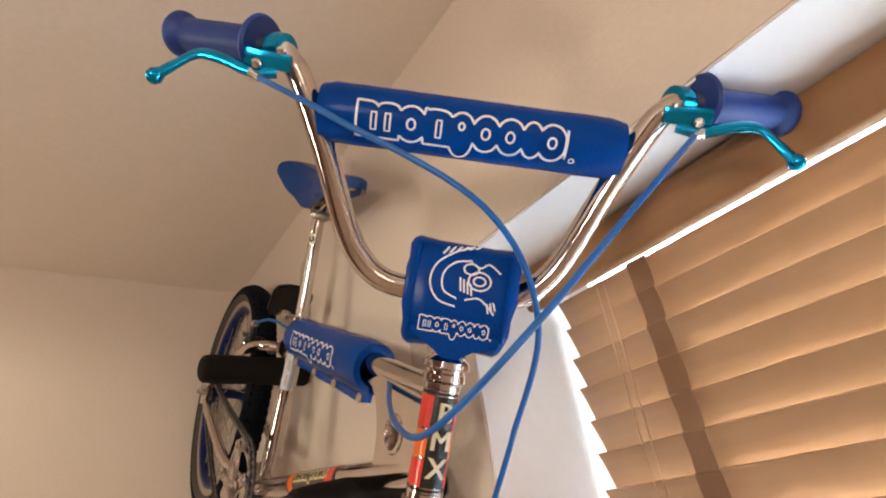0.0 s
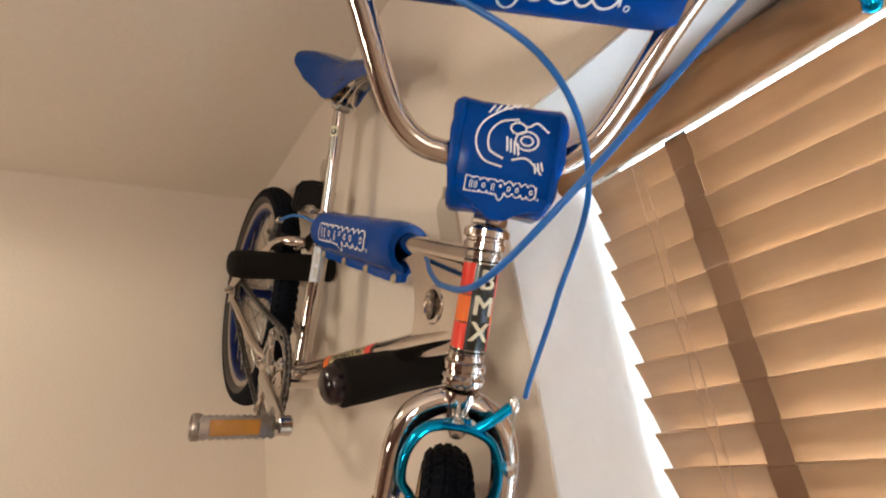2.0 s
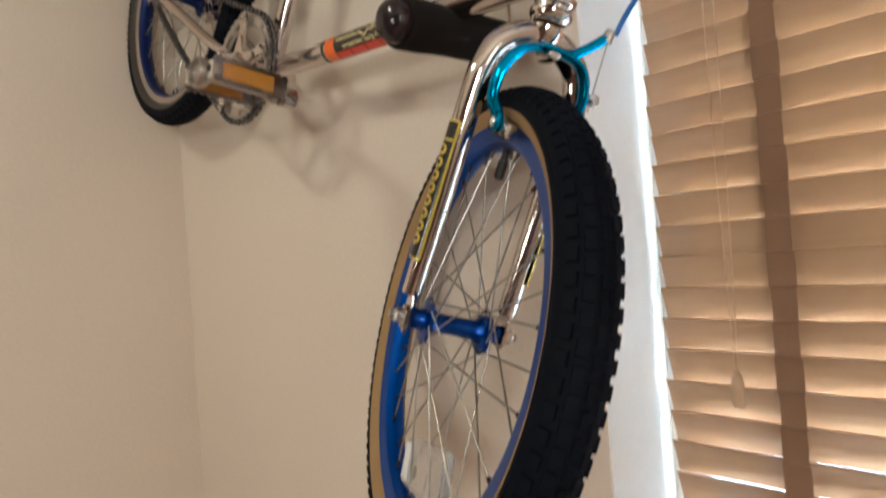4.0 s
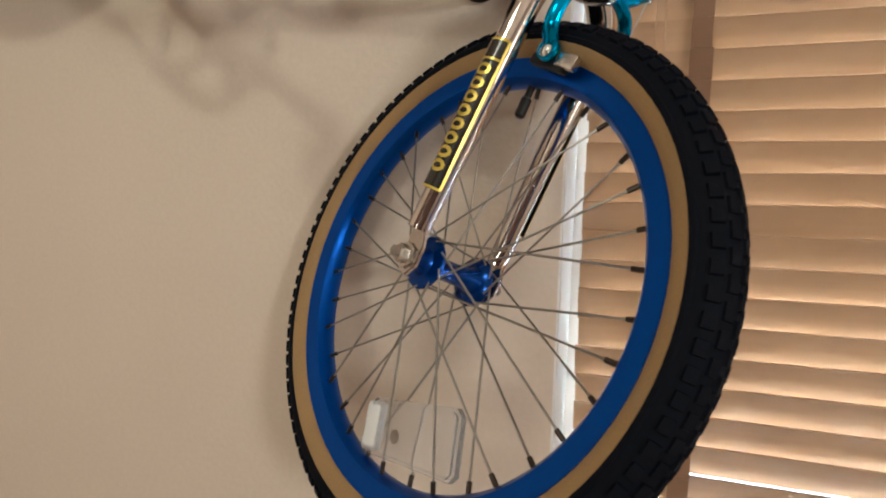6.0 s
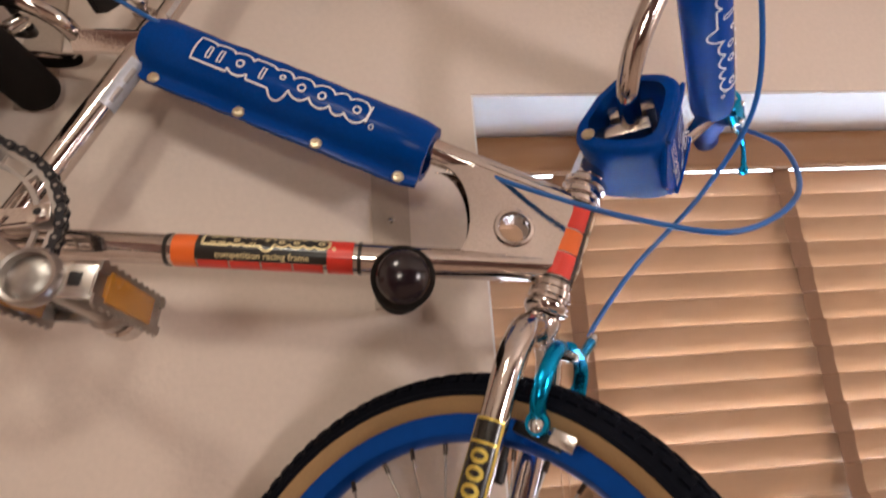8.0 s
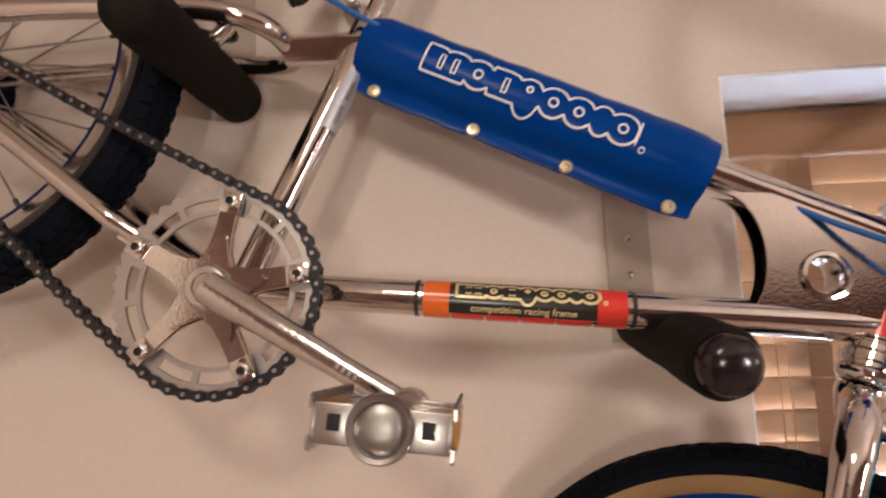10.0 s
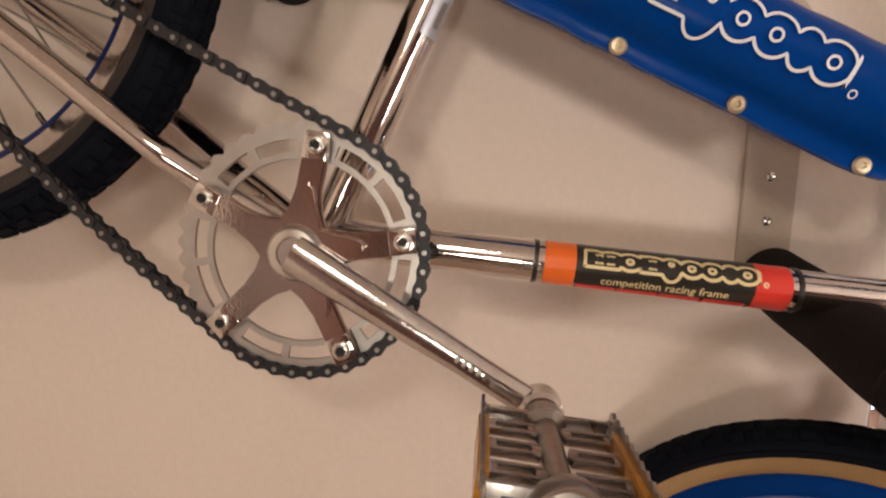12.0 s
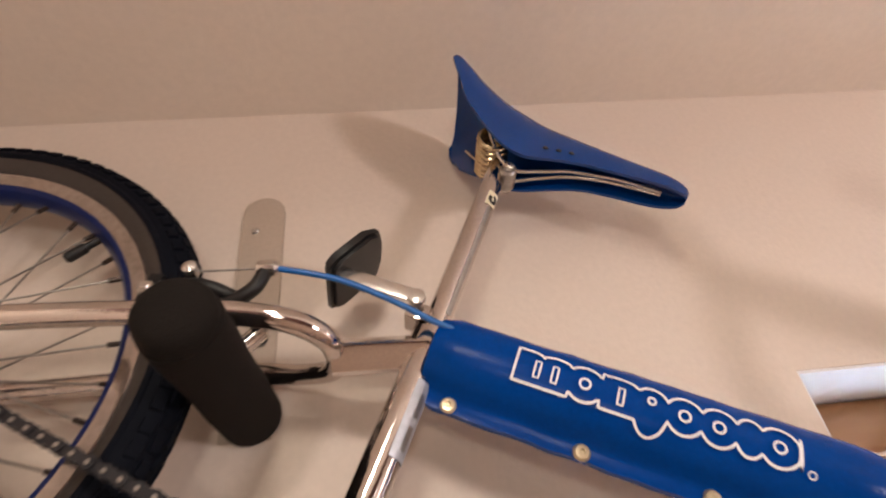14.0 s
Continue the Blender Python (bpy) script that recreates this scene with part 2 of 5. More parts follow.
def between(p0, p1, front):
    """A frame on an axis: origin, length, axis, front direction, side direction."""
    p0, p1 = V(p0), V(p1)
    ax = (p1 - p0).normalized()
    e1 = (V(front) - ax * V(front).dot(ax)).normalized()
    return p0, (p1 - p0).length, ax, e1, ax.cross(e1)


def wrap(fr, r):
    """Lays (along, around) in metres on a round bar of radius r; around 0 faces the front direction."""
    p0, _, ax, e1, e2 = fr
    return lambda u, v, h=0.0: p0 + ax * u + (r + h) * (math.cos(v / r) * e1 + math.sin(v / r) * e2)


def patch(place, u0, u1, v0, v1, h=0.0004, nu=2, nv=14, thick=0.0003):
    """A thin sticker on a mapped surface."""
    bm = bmesh.new()
    for hh in (h + thick,):
        g = [[bm.verts.new(place(u0 + (u1 - u0) * i / nu, v0 + (v1 - v0) * j / nv, hh)) for j in range(nv + 1)] for i in range(nu + 1)]
        for i in range(nu):
            for j in range(nv):
                bm.faces.new((g[i][j], g[i + 1][j], g[i + 1][j + 1], g[i][j + 1]))
    ext = bmesh.ops.extrude_face_region(bm, geom=bm.faces[:])
    cen = V(place((u0 + u1) / 2, (v0 + v1) / 2, 0)) - V(place((u0 + u1) / 2, (v0 + v1) / 2, 1))
    low = {v for v in ext["geom"] if isinstance(v, bmesh.types.BMVert)}
    for v in low:
        v.co += cen.normalized() * thick * 0.6
    return bm


def ribbon(place, line, w, h=0.0008, closed=False, bm=None):
    """A printed line of width w along points (u, v) of a mapped surface."""
    bm = bm or bmesh.new()
    dense = []
    for a, b in zip(line, line[1:] + (line[:1] if closed else [])):
        k = max(1, int(math.hypot(b[0] - a[0], b[1] - a[1]) / 0.003))
        dense += [(a[0] + (b[0] - a[0]) * i / k, a[1] + (b[1] - a[1]) * i / k) for i in range(k)]
    line = dense + ([] if closed else [line[-1]])
    n = len(line)
    rows = []
    for i, (u, v) in enumerate(line):
        a = line[(i - 1) % n] if closed or i else line[i]
        b = line[(i + 1) % n] if closed or i < n - 1 else line[i]
        d = V((b[0] - a[0], b[1] - a[1]))
        d = d.normalized() if d.length > 1e-9 else V((1, 0))
        nx, ny = -d.y * w / 2, d.x * w / 2
        rows.append((bm.verts.new(place(u + nx, v + ny, h)), bm.verts.new(place(u - nx, v - ny, h))))
    for i in range(n if closed else n - 1):
        a, b = rows[i], rows[(i + 1) % n]
        bm.faces.new((a[0], a[1], b[1], b[0]))
    return bm


def maker_mark(place, length, high, w, flip=1):
    """The maker's mark as plain outlined shapes: a scalloped band with one drop, small rings and slots."""
    cells = [(0.0, 1.75, "slab"), (1.6, 1.2, "round"), (2.7, 1.1, "slab"), (3.68, 1.05, "drop"), (4.62, 1.12, "round"), (5.6, 1.12, "round"), (6.6, 0.85, "plain"), (7.25, 1.15, "round")]
    total = 8.4
    k = length / total
    top, low, us = [], [], [total * i / 210 for i in range(211)]
    for u in us:
        hi, lo = 0.10, 0.90
        for c, wd, kind in cells:
            x = (u - c) / wd
            if 0 <= x <= 1:
                if kind == "slab":
                    n = 2 if wd > 1.5 else 1
                    hi, lo = max(hi, 0.86 + 0.14 * math.sqrt(max(0, 1 - (2 * ((x * n) % 1) - 0.9) ** 2)) if x > 0.12 else 1.0), min(lo, 0.0)
                else:
                    q = math.sqrt(max(0, 1 - (2 * x - 1) ** 2))
                    hi, lo = max(hi, 0.5 + 0.5 * q), min(lo, 0.5 - (0.84 if kind == "drop" else 0.5) * q)
        top.append((u * k, flip * (hi - 0.5) * high))
        low.append((u * k, flip * (lo - 0.5) * high))
    bm = ribbon(place, top + low[::-1], w, closed=True)
    for c, wd, kind in cells:
        if kind == "slab":
            for q in ([0.40, 0.72] if wd > 1.5 else [0.55]):
                u = (c + wd * q) * k
                ribbon(place, [(u - w, -0.26 * high), (u - w, 0.20 * high), (u + w, 0.20 * high), (u + w, -0.26 * high)], w * 0.8, closed=True, bm=bm)
        elif kind != "plain":
            cu, r = (c + wd * 0.5) * k, (0.10 if kind == "drop" else 0.15)
            ribbon(place, [(cu + r * 1.1 * k * math.cos(t), r * high * math.sin(t) * 0.95 + (0.12 * flip * high if kind == "drop" else 0)) for t in [2 * math.pi * i / 14 for i in range(14)]], w * 0.85, closed=True, bm=bm)
    ribbon(place, [(length * 1.035 + 0.012 * length * math.cos(t), flip * -0.42 * high + 0.012 * length * math.sin(t)) for t in [2 * math.pi * i / 10 for i in range(10)]], w * 0.5, closed=True, bm=bm)
    return bm


def lettering(text, size, place, h=0.0008, spacing=1.0, bold=0.0):
    """Built-in font letters laid on a mapped surface, centred on (0, 0)."""
    cu = bpy.data.curves.new("letters", "FONT")
    cu.body, cu.size, cu.align_x, cu.align_y, cu.resolution_u, cu.space_character = text, size, "CENTER", "CENTER", 3, spacing
    cu.offset = bold
    ob = new("letters", cu)
    me = bpy.data.meshes.new_from_object(ob.evaluated_get(bpy.context.evaluated_depsgraph_get()))
    bpy.data.objects.remove(ob)
    bm = bmesh.new()
    bm.from_mesh(me)
    bpy.data.meshes.remove(me)
    bmesh.ops.triangulate(bm, faces=bm.faces)
    bmesh.ops.subdivide_edges(bm, edges=bm.edges[:], cuts=4, use_grid_fill=True)
    for v in bm.verts:
        v.co = place(v.co.x, v.co.y, h)
    return bm

# ---- structure ----
RX, RY, CZ = 4.2, -3.8, 2.44
JX, JR, HEAD, SILL, BLIND = 1.057, 2.12, 2.029, 0.86, 0.17


def slab(name, mat, x0, x1, y0, y1, z0, z1, label, category):
    bm = rbox((x1 - x0, y1 - y0, z1 - z0), pose((x0 + x1) / 2, (y0 + y1) / 2, (z0 + z1) / 2), 0.0)
    return tagged(new(name, mesh_of(bm, name, mat)), label, category, kind="structure")


def window_wall():
    bm = bmesh.new()
    xs, zs = (-0.15, JX, JR, RX + 0.15), (0.0, SILL, HEAD, CZ)
    g = [[bm.verts.new((x, 0, z)) for z in zs] for x in xs]
    for i in range(3):
        for j in range(3):
            if (i, j) != (1, 1):
                bm.faces.new((g[i][j], g[i + 1][j], g[i + 1][j + 1], g[i][j + 1]))
    ext = bmesh.ops.extrude_face_region(bm, geom=bm.faces[:])
    bmesh.ops.translate(bm, verts=[v for v in ext["geom"] if isinstance(v, bmesh.types.BMVert)], vec=(0, 0.25, 0))
    return tagged(new("wall_north", mesh_of(bm, "wall_north", PAINT)), "tan painted plaster wall with a recessed window", "wall", kind="structure")


window_wall()
slab("wall_west", PAINT, -0.15, 0.0, -1.15, 0.0, 0, CZ, "plain tan painted plaster wall", "wall")
# Out of view past y -1.15, made dark so the chrome reflects a dark tone.
slab("wall_west_far", DARKWALL, -0.15, 0.0, RY, -1.15, 0, CZ, "unseen plain wall, dark red-brown to darken chrome reflections", "wall")
slab("wall_east", PAINT, RX, RX + 0.15, RY, 0.0, 0, CZ, "plain tan painted plaster wall", "wall")
# Unseen end wall, also kept dark for the chrome's reflections.
slab("wall_south", DARKWALL, -0.15, RX + 0.15, RY - 0.15, RY, 0, CZ, "unseen plain wall, dark red-brown to darken chrome reflections", "wall")
slab("ceiling", CEIL, -0.15, RX + 0.15, RY - 0.15, 0.25, CZ, CZ + 0.12, "tan painted plaster ceiling", "ceiling")
# Floor is out of view; its pale tone is chosen to throw light upward.
slab("floor", CARPET, -0.15, RX + 0.15, RY - 0.15, 0.25, -0.1, 0.0, "unseen light brown carpet floor, pale to bounce light", "floor")
slab("trim", WHITE, JX, JX + 0.003, 0.002, 0.248, SILL, HEAD - 0.003, "white painted window jamb", "window reveal")
slab("trim", WHITE, JR - 0.003, JR, 0.002, 0.248, SILL, HEAD - 0.003, "white painted window jamb", "window reveal")
slab("trim", WHITE, JX, JR, 0.002, 0.248, HEAD - 0.003, HEAD, "white painted window head", "window reveal")
slab("trim", WHITE, JX, JR, -0.02, 0.248, SILL, SILL + 0.02, "white painted window sill board", "window sill")
slab("backdrop", DAY, -2.0, 5.0, 1.6, 1.62, -1.0, 4.5, "bright hazy daylight outside the window", "daylight")


def window():
    win = base("window_1", pose((JX + JR) / 2, 0.222, SILL + 0.02), "white framed sash window behind the blind", "window", kind="structure")
    w, h = JR - JX - 0.006, HEAD - SILL - 0.024
    for x in (-w / 2 + 0.02, w / 2 - 0.02):
        part("window_frame", rbox((0.04, 0.04, h), pose(x, 0, h / 2)), WHITE, win)
    for z, t in ((0.02, 0.04), (h - 0.006, 0.012), (h / 2, 0.04)):
        part("window_frame", rbox((w - 0.08, 0.04, t), pose(0, 0, z), 0.001), WHITE, win)
    for z, t in ((h * 0.25 + 0.01, h / 2 - 0.064), (h * 0.75 + 0.004, h / 2 - 0.036)):
        ob = part("pane", rbox((w - 0.084, 0.004, t), pose(0, 0.004, z), 0.0), GLASS, win)
        ob.visible_shadow = False


window()


def blind():
    left, right = JX + 0.018, JR - 0.016
    b = base("window_blind", pose((left + right) / 2, BLIND, SILL + 0.02), "brown wooden venetian blind, slats tilted almost shut", "blind")
    w, z0 = right - left, -(SILL + 0.02)
    # valance board with a moulded face
    prof = [(0.0, 0.0), (-0.004, 0.003), (-0.006, 0.010), (-0.006, 0.030), (-0.009, 0.036), (-0.009, 0.052), (-0.005, 0.058), (0.0, 0.061), (0.010, 0.061), (0.010, 0.0)]
    bm, rows = ring_of([lambda s, x=x: V((x, s[0], s[1])) for x in (JX + 0.004 - (left + right) / 2, JR - 0.004 - (left + right) / 2)], prof)
    for r in rows:
        bm.faces.new(r)
    part("valance", bm, VALANCE, b, "moulded wooden valance", m=pose(0, 0.113 - BLIND, 1.963 + z0))
    part("head_rail", rbox((w, 0.045, 0.022), pose(0, 0.01, 2.012 + z0)), BLACK, b, "dark metal head rail")
    # slat: thin, slightly crowned board
    n = 6
    top = [(-0.025 + 0.05 * i / n, 0.0016 + 0.0016 * (1 - (2 * i / n - 1) ** 2)) for i in range(n + 1)]
    sec = top + [(y, z - 0.0028) for y, z in top[::-1]]
    bm, rows = ring_of([lambda s, x=x: V((x, s[0], s[1])) for x in (-w / 2, 0, w / 2)], sec)
    bm.faces.new(rows[0])
    bm.faces.new(rows[-1])
    me = mesh_of(bm, "slat", WOOD)
    rnd = random.Random(4)
    z, zs = 1.953, []
    while z > SILL + 0.06:
        tilt = -67 + rnd.uniform(-1.2, 1.2)
        part("slat", me, WOOD, b, m=pose(rnd.uniform(-0.0025, 0.0025), rnd.uniform(-0.001, 0.001), z + z0, tilt, rnd.uniform(-0.12, 0.12), 0))
        zs.append(z)
        z -= 0.0415
    part("bottom_rail", rbox((w, 0.05, 0.016), pose(0, 0, SILL + 0.035 + z0, 0, 0, 0), 0.004), WOOD, b)
    cx = (left + right) / 2
    for x in (1.2185, 1.5915, 1.9645):
        for y, s in ((-0.0195, 1), (0.0195, -1)):
            bm = bmesh.new()
            prev = None
            for i, zz in enumerate(zs):
                for dz, dy in ((0.021, 0.002), (0.0, -0.001), (-0.0185, 0.0)):
                    pt = [bm.verts.new((x - cx + k * 0.0135 + 0.0012 * math.sin(i * 2.1 + k), y - s * dy, zz + z0 + dz)) for k in (-1, 1)]
                    if prev:
                        bm.faces.new((prev[0], prev[1], pt[1], pt[0]))
                    prev = pt
            ext = bmesh.ops.extrude_face_region(bm, geom=bm.faces[:])
            bmesh.ops.translate(bm, verts=[v for v in ext["geom"] if isinstance(v, bmesh.types.BMVert)], vec=(0, 0.0008, 0))
            part("ladder_tape", bm, TAPE, b, "wide brown cloth ladder tape")
    for dx in (-0.006, 0.006):
        part("pull_cord", tube([(1.165 + dx - cx, -0.030, 1.96 + z0), (1.165 + dx - cx, -0.031, 1.6 + z0), (1.165 + 0.3 * dx - cx, -0.031, 1.33 + z0)], 0.0009, 6), CORD, b)
    part("tassel", lathe([(0.002, 0.024), (0.005, 0.02), (0.0072, 0.008), (0.0078, -0.012), (0.006, -0.02), (0.002, -0.021)], (1.165 - cx, -0.031, 1.311 + z0), (0, 0, 1), 14), CORD, b, "turned wooden tassel")


blind()

# ---- the bicycle ----
BIKE = Matrix.Translation((0.574, -0.1012, 1.811)) @ pose(0, 0, 0, -4.86)
bike = base("bicycle", BIKE, "chrome BMX bicycle with blue pads hung on wall hooks", "bicycle")
LEAN = radians(25)
S, F0, YV = V((math.sin(LEAN), 0, math.cos(LEAN))), V((math.cos(LEAN), 0, -math.sin(LEAN))), V((0, 1, 0))
P0 = V((0.546, -0.012, -0.021))
TURN = radians(32)
FW, NV = F0 * math.cos(TURN) - YV * math.sin(TURN), YV * math.cos(TURN) + F0 * math.sin(TURN)
STEER = Matrix(((FW.x, NV.x, S.x, P0.x), (FW.y, NV.y, S.y, P0.y), (FW.z, NV.z, S.z, P0.z), (0, 0, 0, 1)))


def ht(s, f=0.0, y=0.0):
    return P0 + S * s + F0 * f + YV * y


REAR = V((-0.3270, 0, 0.2545))


def frame_set():
    fr = part("frame", lathe([(0.017, -0.036), (0.0195, -0.034), (0.0195, 0.034), (0.017, 0.036)], (0, 0, 0), YV, 28), CHROME, bike, "chrome plated steel frame")
    yoff = V((0, -0.012, 0))
    part("seat_tube", tube([(0.004, 0, 0.010), (0.119, 0, 0.2505)], 0.0143, 22), CHROME, fr)
    part("top_tube", tube([(0.116, 0, 0.243), V((0.556, 0, 0.018)) + yoff], 0.0140, 22), CHROME, fr)
    part("down_tube", tube([(0.012, 0, 0.0055), V((0.532, 0, -0.049)) + yoff], 0.0152, 22), CHROME, fr)
    part("head_tube", lathe([(0.0168, -0.056), (0.0178, -0.055), (0.0178, -0.050), (0.0168, -0.049), (0.0168, 0.042), (0.0178, 0.043), (0.0178, 0.048), (0.0168, 0.049)], P0, S, 30), CHROME, fr)
    # gusset sheets between top and down tube, with the bored ring
    arc = [(0.419 + 0.030 * math.sin(t), 0.014 + 0.052 * math.cos(t)) for t in [math.pi * i / 14 for i in range(15)]]
    rc, rr = (0.4905, -0.0090), 0.0172
    for s in (-1, 1):
        bm = bmesh.new()
        flare = lambda x: -0.0115 + s * (0.0090 + 0.060 * (x - 0.42))
        outer = [(x, z) for x, z in arc] + [(0.46, -0.047), (0.5, -0.051), (0.527, -0.052), (0.535, -0.035), (0.548, -0.005), (0.553, 0.012), (0.540, 0.020), (0.50, 0.041), (0.46, 0.062)]
        ring = [(rc[0] + rr * math.cos(t), rc[1] + rr * math.sin(t)) for t in [2 * math.pi * i / 28 for i in range(28)]]
        vo, vi = [bm.verts.new((x, flare(x), z)) for x, z in outer], [bm.verts.new((x, flare(x), z)) for x, z in ring]
        eds = [bm.edges.new((a, b)) for loop in (vo, vi) for a, b in zip(loop, loop[1:] + loop[:1])]
        bmesh.ops.triangle_fill(bm, edges=eds, use_beauty=True)
        hole = [f for f in bm.faces if all((v.co.x - rc[0]) ** 2 + (v.co.z - rc[1]) ** 2 < (rr * 1.01) ** 2 for v in f.verts)]
        bmesh.ops.delete(bm, geom=hole, context="FACES_ONLY")
        ext = bmesh.ops.extrude_face_region(bm, geom=bm.faces[:])
        bmesh.ops.translate(bm, verts=[v for v in ext["geom"] if isinstance(v, bmesh.types.BMVert)], vec=(0, 0.0016, 0))
        part("gusset_plate", bm, CHROME, fr, sharp=20)
    prof = [(rr - 0.0026, -0.0135), (rr - 0.0010, -0.0160), (rr + 0.0022, -0.0156), (rr + 0.0032, -0.0138), (rr + 0.0005, -0.0090), (rr + 0.0005, 0.0090), (rr + 0.0030, 0.0100), (rr + 0.0022, 0.0116), (rr - 0.0010, 0.0120), (rr - 0.0026, 0.0108)]
    part("gusset_ring", lathe(prof, (rc[0], -0.0115, rc[1]), YV, 36, closed=True), CHROME, fr)
    # rear end: stays in one loop, wishbone, chain stays and drop-outs
    loop = spline([(-0.313, -0.058, 0.264), (-0.2, -0.056, 0.264), (-0.107, -0.052, 0.262), (-0.035, -0.049, 0.257), (0.008, -0.044, 0.250), (0.034, -0.027, 0.243), (0.042, 0, 0.240)], 6)
    loop += [V((p.x, -p.y, p.z)) for p in loop[-2::-1]]
    part("seat_stay", tube(loop, 0.0095, 16), CHROME, fr, "chrome looped seat stays")
    sec = [(-0.0175, -0.001), (-0.0165, 0.002), (-0.003, 0.0135), (0.003, 0.0135), (0.0165, 0.002), (0.0175, -0.001), (0.0165, -0.003), (0.003, -0.0165), (-0.003, -0.0165), (-0.0165, -0.003)]
    bm, rows = ring_of([lambda s, x=x, z=z: V((x, s[0], z + s[1])) for x, z in ((0.037, 0.241), (0.075, 0.240), (0.113, 0.2385))], sec)
    for row in (rows[0], rows[-1]):
        bm.faces.new(row)
    part("wishbone", bm, CHROME, fr, sharp=25)
    for s in (-1, 1):
        pts = spline([(-0.303, s * 0.057, 0.226), (-0.2, s * 0.0555, 0.150), (-0.112, s * 0.050, 0.079), (-0.075, s * 0.040, 0.051), (-0.018, s * 0.022, 0.012)], 6)
        rad = [0.0075 if i < 2 else 0.0092 if i < 16 else 0.0085 for i in range(len(pts))]
        part("chain_stay", tube(pts, rad, 14), CHROME, fr)
        out = [(-0.335, 0.218), (-0.322, 0.255), (-0.300, 0.276), (-0.278, 0.272), (-0.272, 0.255), (-0.268, 0.222), (-0.272, 0.206), (-0.290, 0.207), (-0.312, 0.214)]
        part("drop_out", plate(out, 0.0045, pose(-0.022, s * 0.0575, 0.015), bevel=0.001), CHROME, fr)
    br = [(-0.100, 0.052), (-0.060, 0.026), (-0.052, 0.038), (-0.092, 0.064)]
    part("stay_bridge", plate(br, 0.060, bevel=0.001), CHROME, fr)
    # headset cups and nuts
    part("headset_lower", lathe([(0.0150, -0.083), (0.0185, -0.081), (0.0215, -0.076), (0.0215, -0.072), (0.0190, -0.069), (0.0190, -0.066), (0.0208, -0.064), (0.0208, -0.058), (0.0170, -0.0555)], P0, S, 30), CHROME, fr)
    part("headset_upper", lathe([(0.0170, 0.0495), (0.0205, 0.051), (0.0205, 0.057), (0.0188, 0.059), (0.0188, 0.061), (0.0225, 0.063), (0.0225, 0.069), (0.0195, 0.072), (0.0160, 0.074)], P0, S, 30), CHROME, fr)
    part("headset_locknut", lathe([(0.0165, 0.0745), (0.0178, 0.0755), (0.0178, 0.083), (0.0150, 0.12), (0.0125, 0.0855)], P0, S, 8), CHROME, fr, sharp=20)
    part("seat_clamp", lathe([(0.0150, 0.0), (0.0172, 0.001), (0.0172, 0.016), (0.0150, 0.017)], (0.1125, 0, 0.2375), (0.425, 0, 0.905), 26), CHROME, fr)
    ears = rbox((0.020, 0.024, 0.016), pose(0.109, -0.002, 0.2695, 0, 25, 0))
    part("clamp_ear", ears, CHROME, fr)
    bolt = lathe([(0.0035, -0.026), (0.0072, -0.025), (0.0080, -0.021), (0.0072, -0.0165), (0.0035, -0.016), (0.0035, 0.017), (0.0065, 0.018), (0.0065, 0.023)], (0.1085, -0.002, 0.2755), YV, 16)
    part("clamp_bolt", bolt, ALLOY, fr)
    post = part("seat_post", tube([(0.105, 0, 0.222), (0.2125, -0.011, 0.4475)], 0.0112, 20), CHROME, bike, "fluted chrome seat post")
    fpost = between((0.1186, -0.0014, 0.2505), (0.2008, -0.0098, 0.423), (1, -1, 0))
    part("post_flute", patch(wrap(fpost, 0.0112), 0.02, 0.15, -0.0025, 0.0025, nu=1, nv=4), STEEL, post)
    pw = wrap(fpost, 0.0112)
    part("post_sticker", patch(pw, 0.151, 0.169, -0.0065, 0.0065), INKCREAM, post, "small pale sticker with a dark ring mark")
    part("sticker_mark", ribbon(pw, [(0.1595 + 0.0042 * math.cos(t), 0.0032 * math.sin(t)) for t in [0.5 * i for i in range(12)]], 0.0036, h=0.0011), INKBLACK, post)
    # worn silver sticker on the seat tube
    fs = between((0.004, 0, 0.010), (0.119, 0, 0.2505), (1, -0.45, 0))
    sw, r = wrap(fs, 0.0143), 0.0143
    part("tube_sticker", patch(sw, 0.160, 0.222, -0.75 * r, 0.75 * r), STICKER, fr, "worn silver sticker with dark bars")
    for k in range(2):
        part("sticker_bar", patch(sw, 0.167 + 0.026 * k, 0.186 + 0.026 * k, -0.30 * r, 0.05 * r, h=0.0008, nv=8), STEEL, fr)
    # printed bands on the head tube: red, orange, red and a black front panel
    fh = between(ht(-0.056), ht(0.049), F0 * math.cos(radians(11)) - YV * math.sin(radians(11)))
    hw, r = wrap(fh, 0.0168), 0.0168
    hc = [(INKRED, 0.012, 0.036), (INKORANGE, 0.0375, 0.062), (INKRED, 0.0635, 0.093)]
    for mat, a, b in hc:
        for s in (-1, 1):
            v0, v1 = sorted((s * 0.70 * r, s * 2.80 * r))
            part("head_band", patch(hw, a, b, v0, v1), mat, fr, "printed head tube band")
    part("head_panel", patch(hw, 0.012, 0.093, -0.70 * r, 0.70 * r), INKBLACK, fr, "black front panel")
    for i, c in enumerate("BMX"):
        u = 0.078 - 0.0245 * i
        bm = bmesh.new()
        for dx, lift in ((-0.0006, 0.0018), (0.0, 0.0020), (0.0006, 0.0022)):
            merge(bm, lettering(c, 0.026, lambda x, y, h, u=u: hw(u + y, 0.90 * x + dx, h + lift)))
        part("head_letter", bm, INKCREAM, fr, "cream printed letter " + c)
    for u in (0.0095, 0.0955):
        part("head_line", patch(hw, u - 0.0012, u + 0.0012, -math.pi * r, math.pi * r, nv=32), INKBLACK, fr)
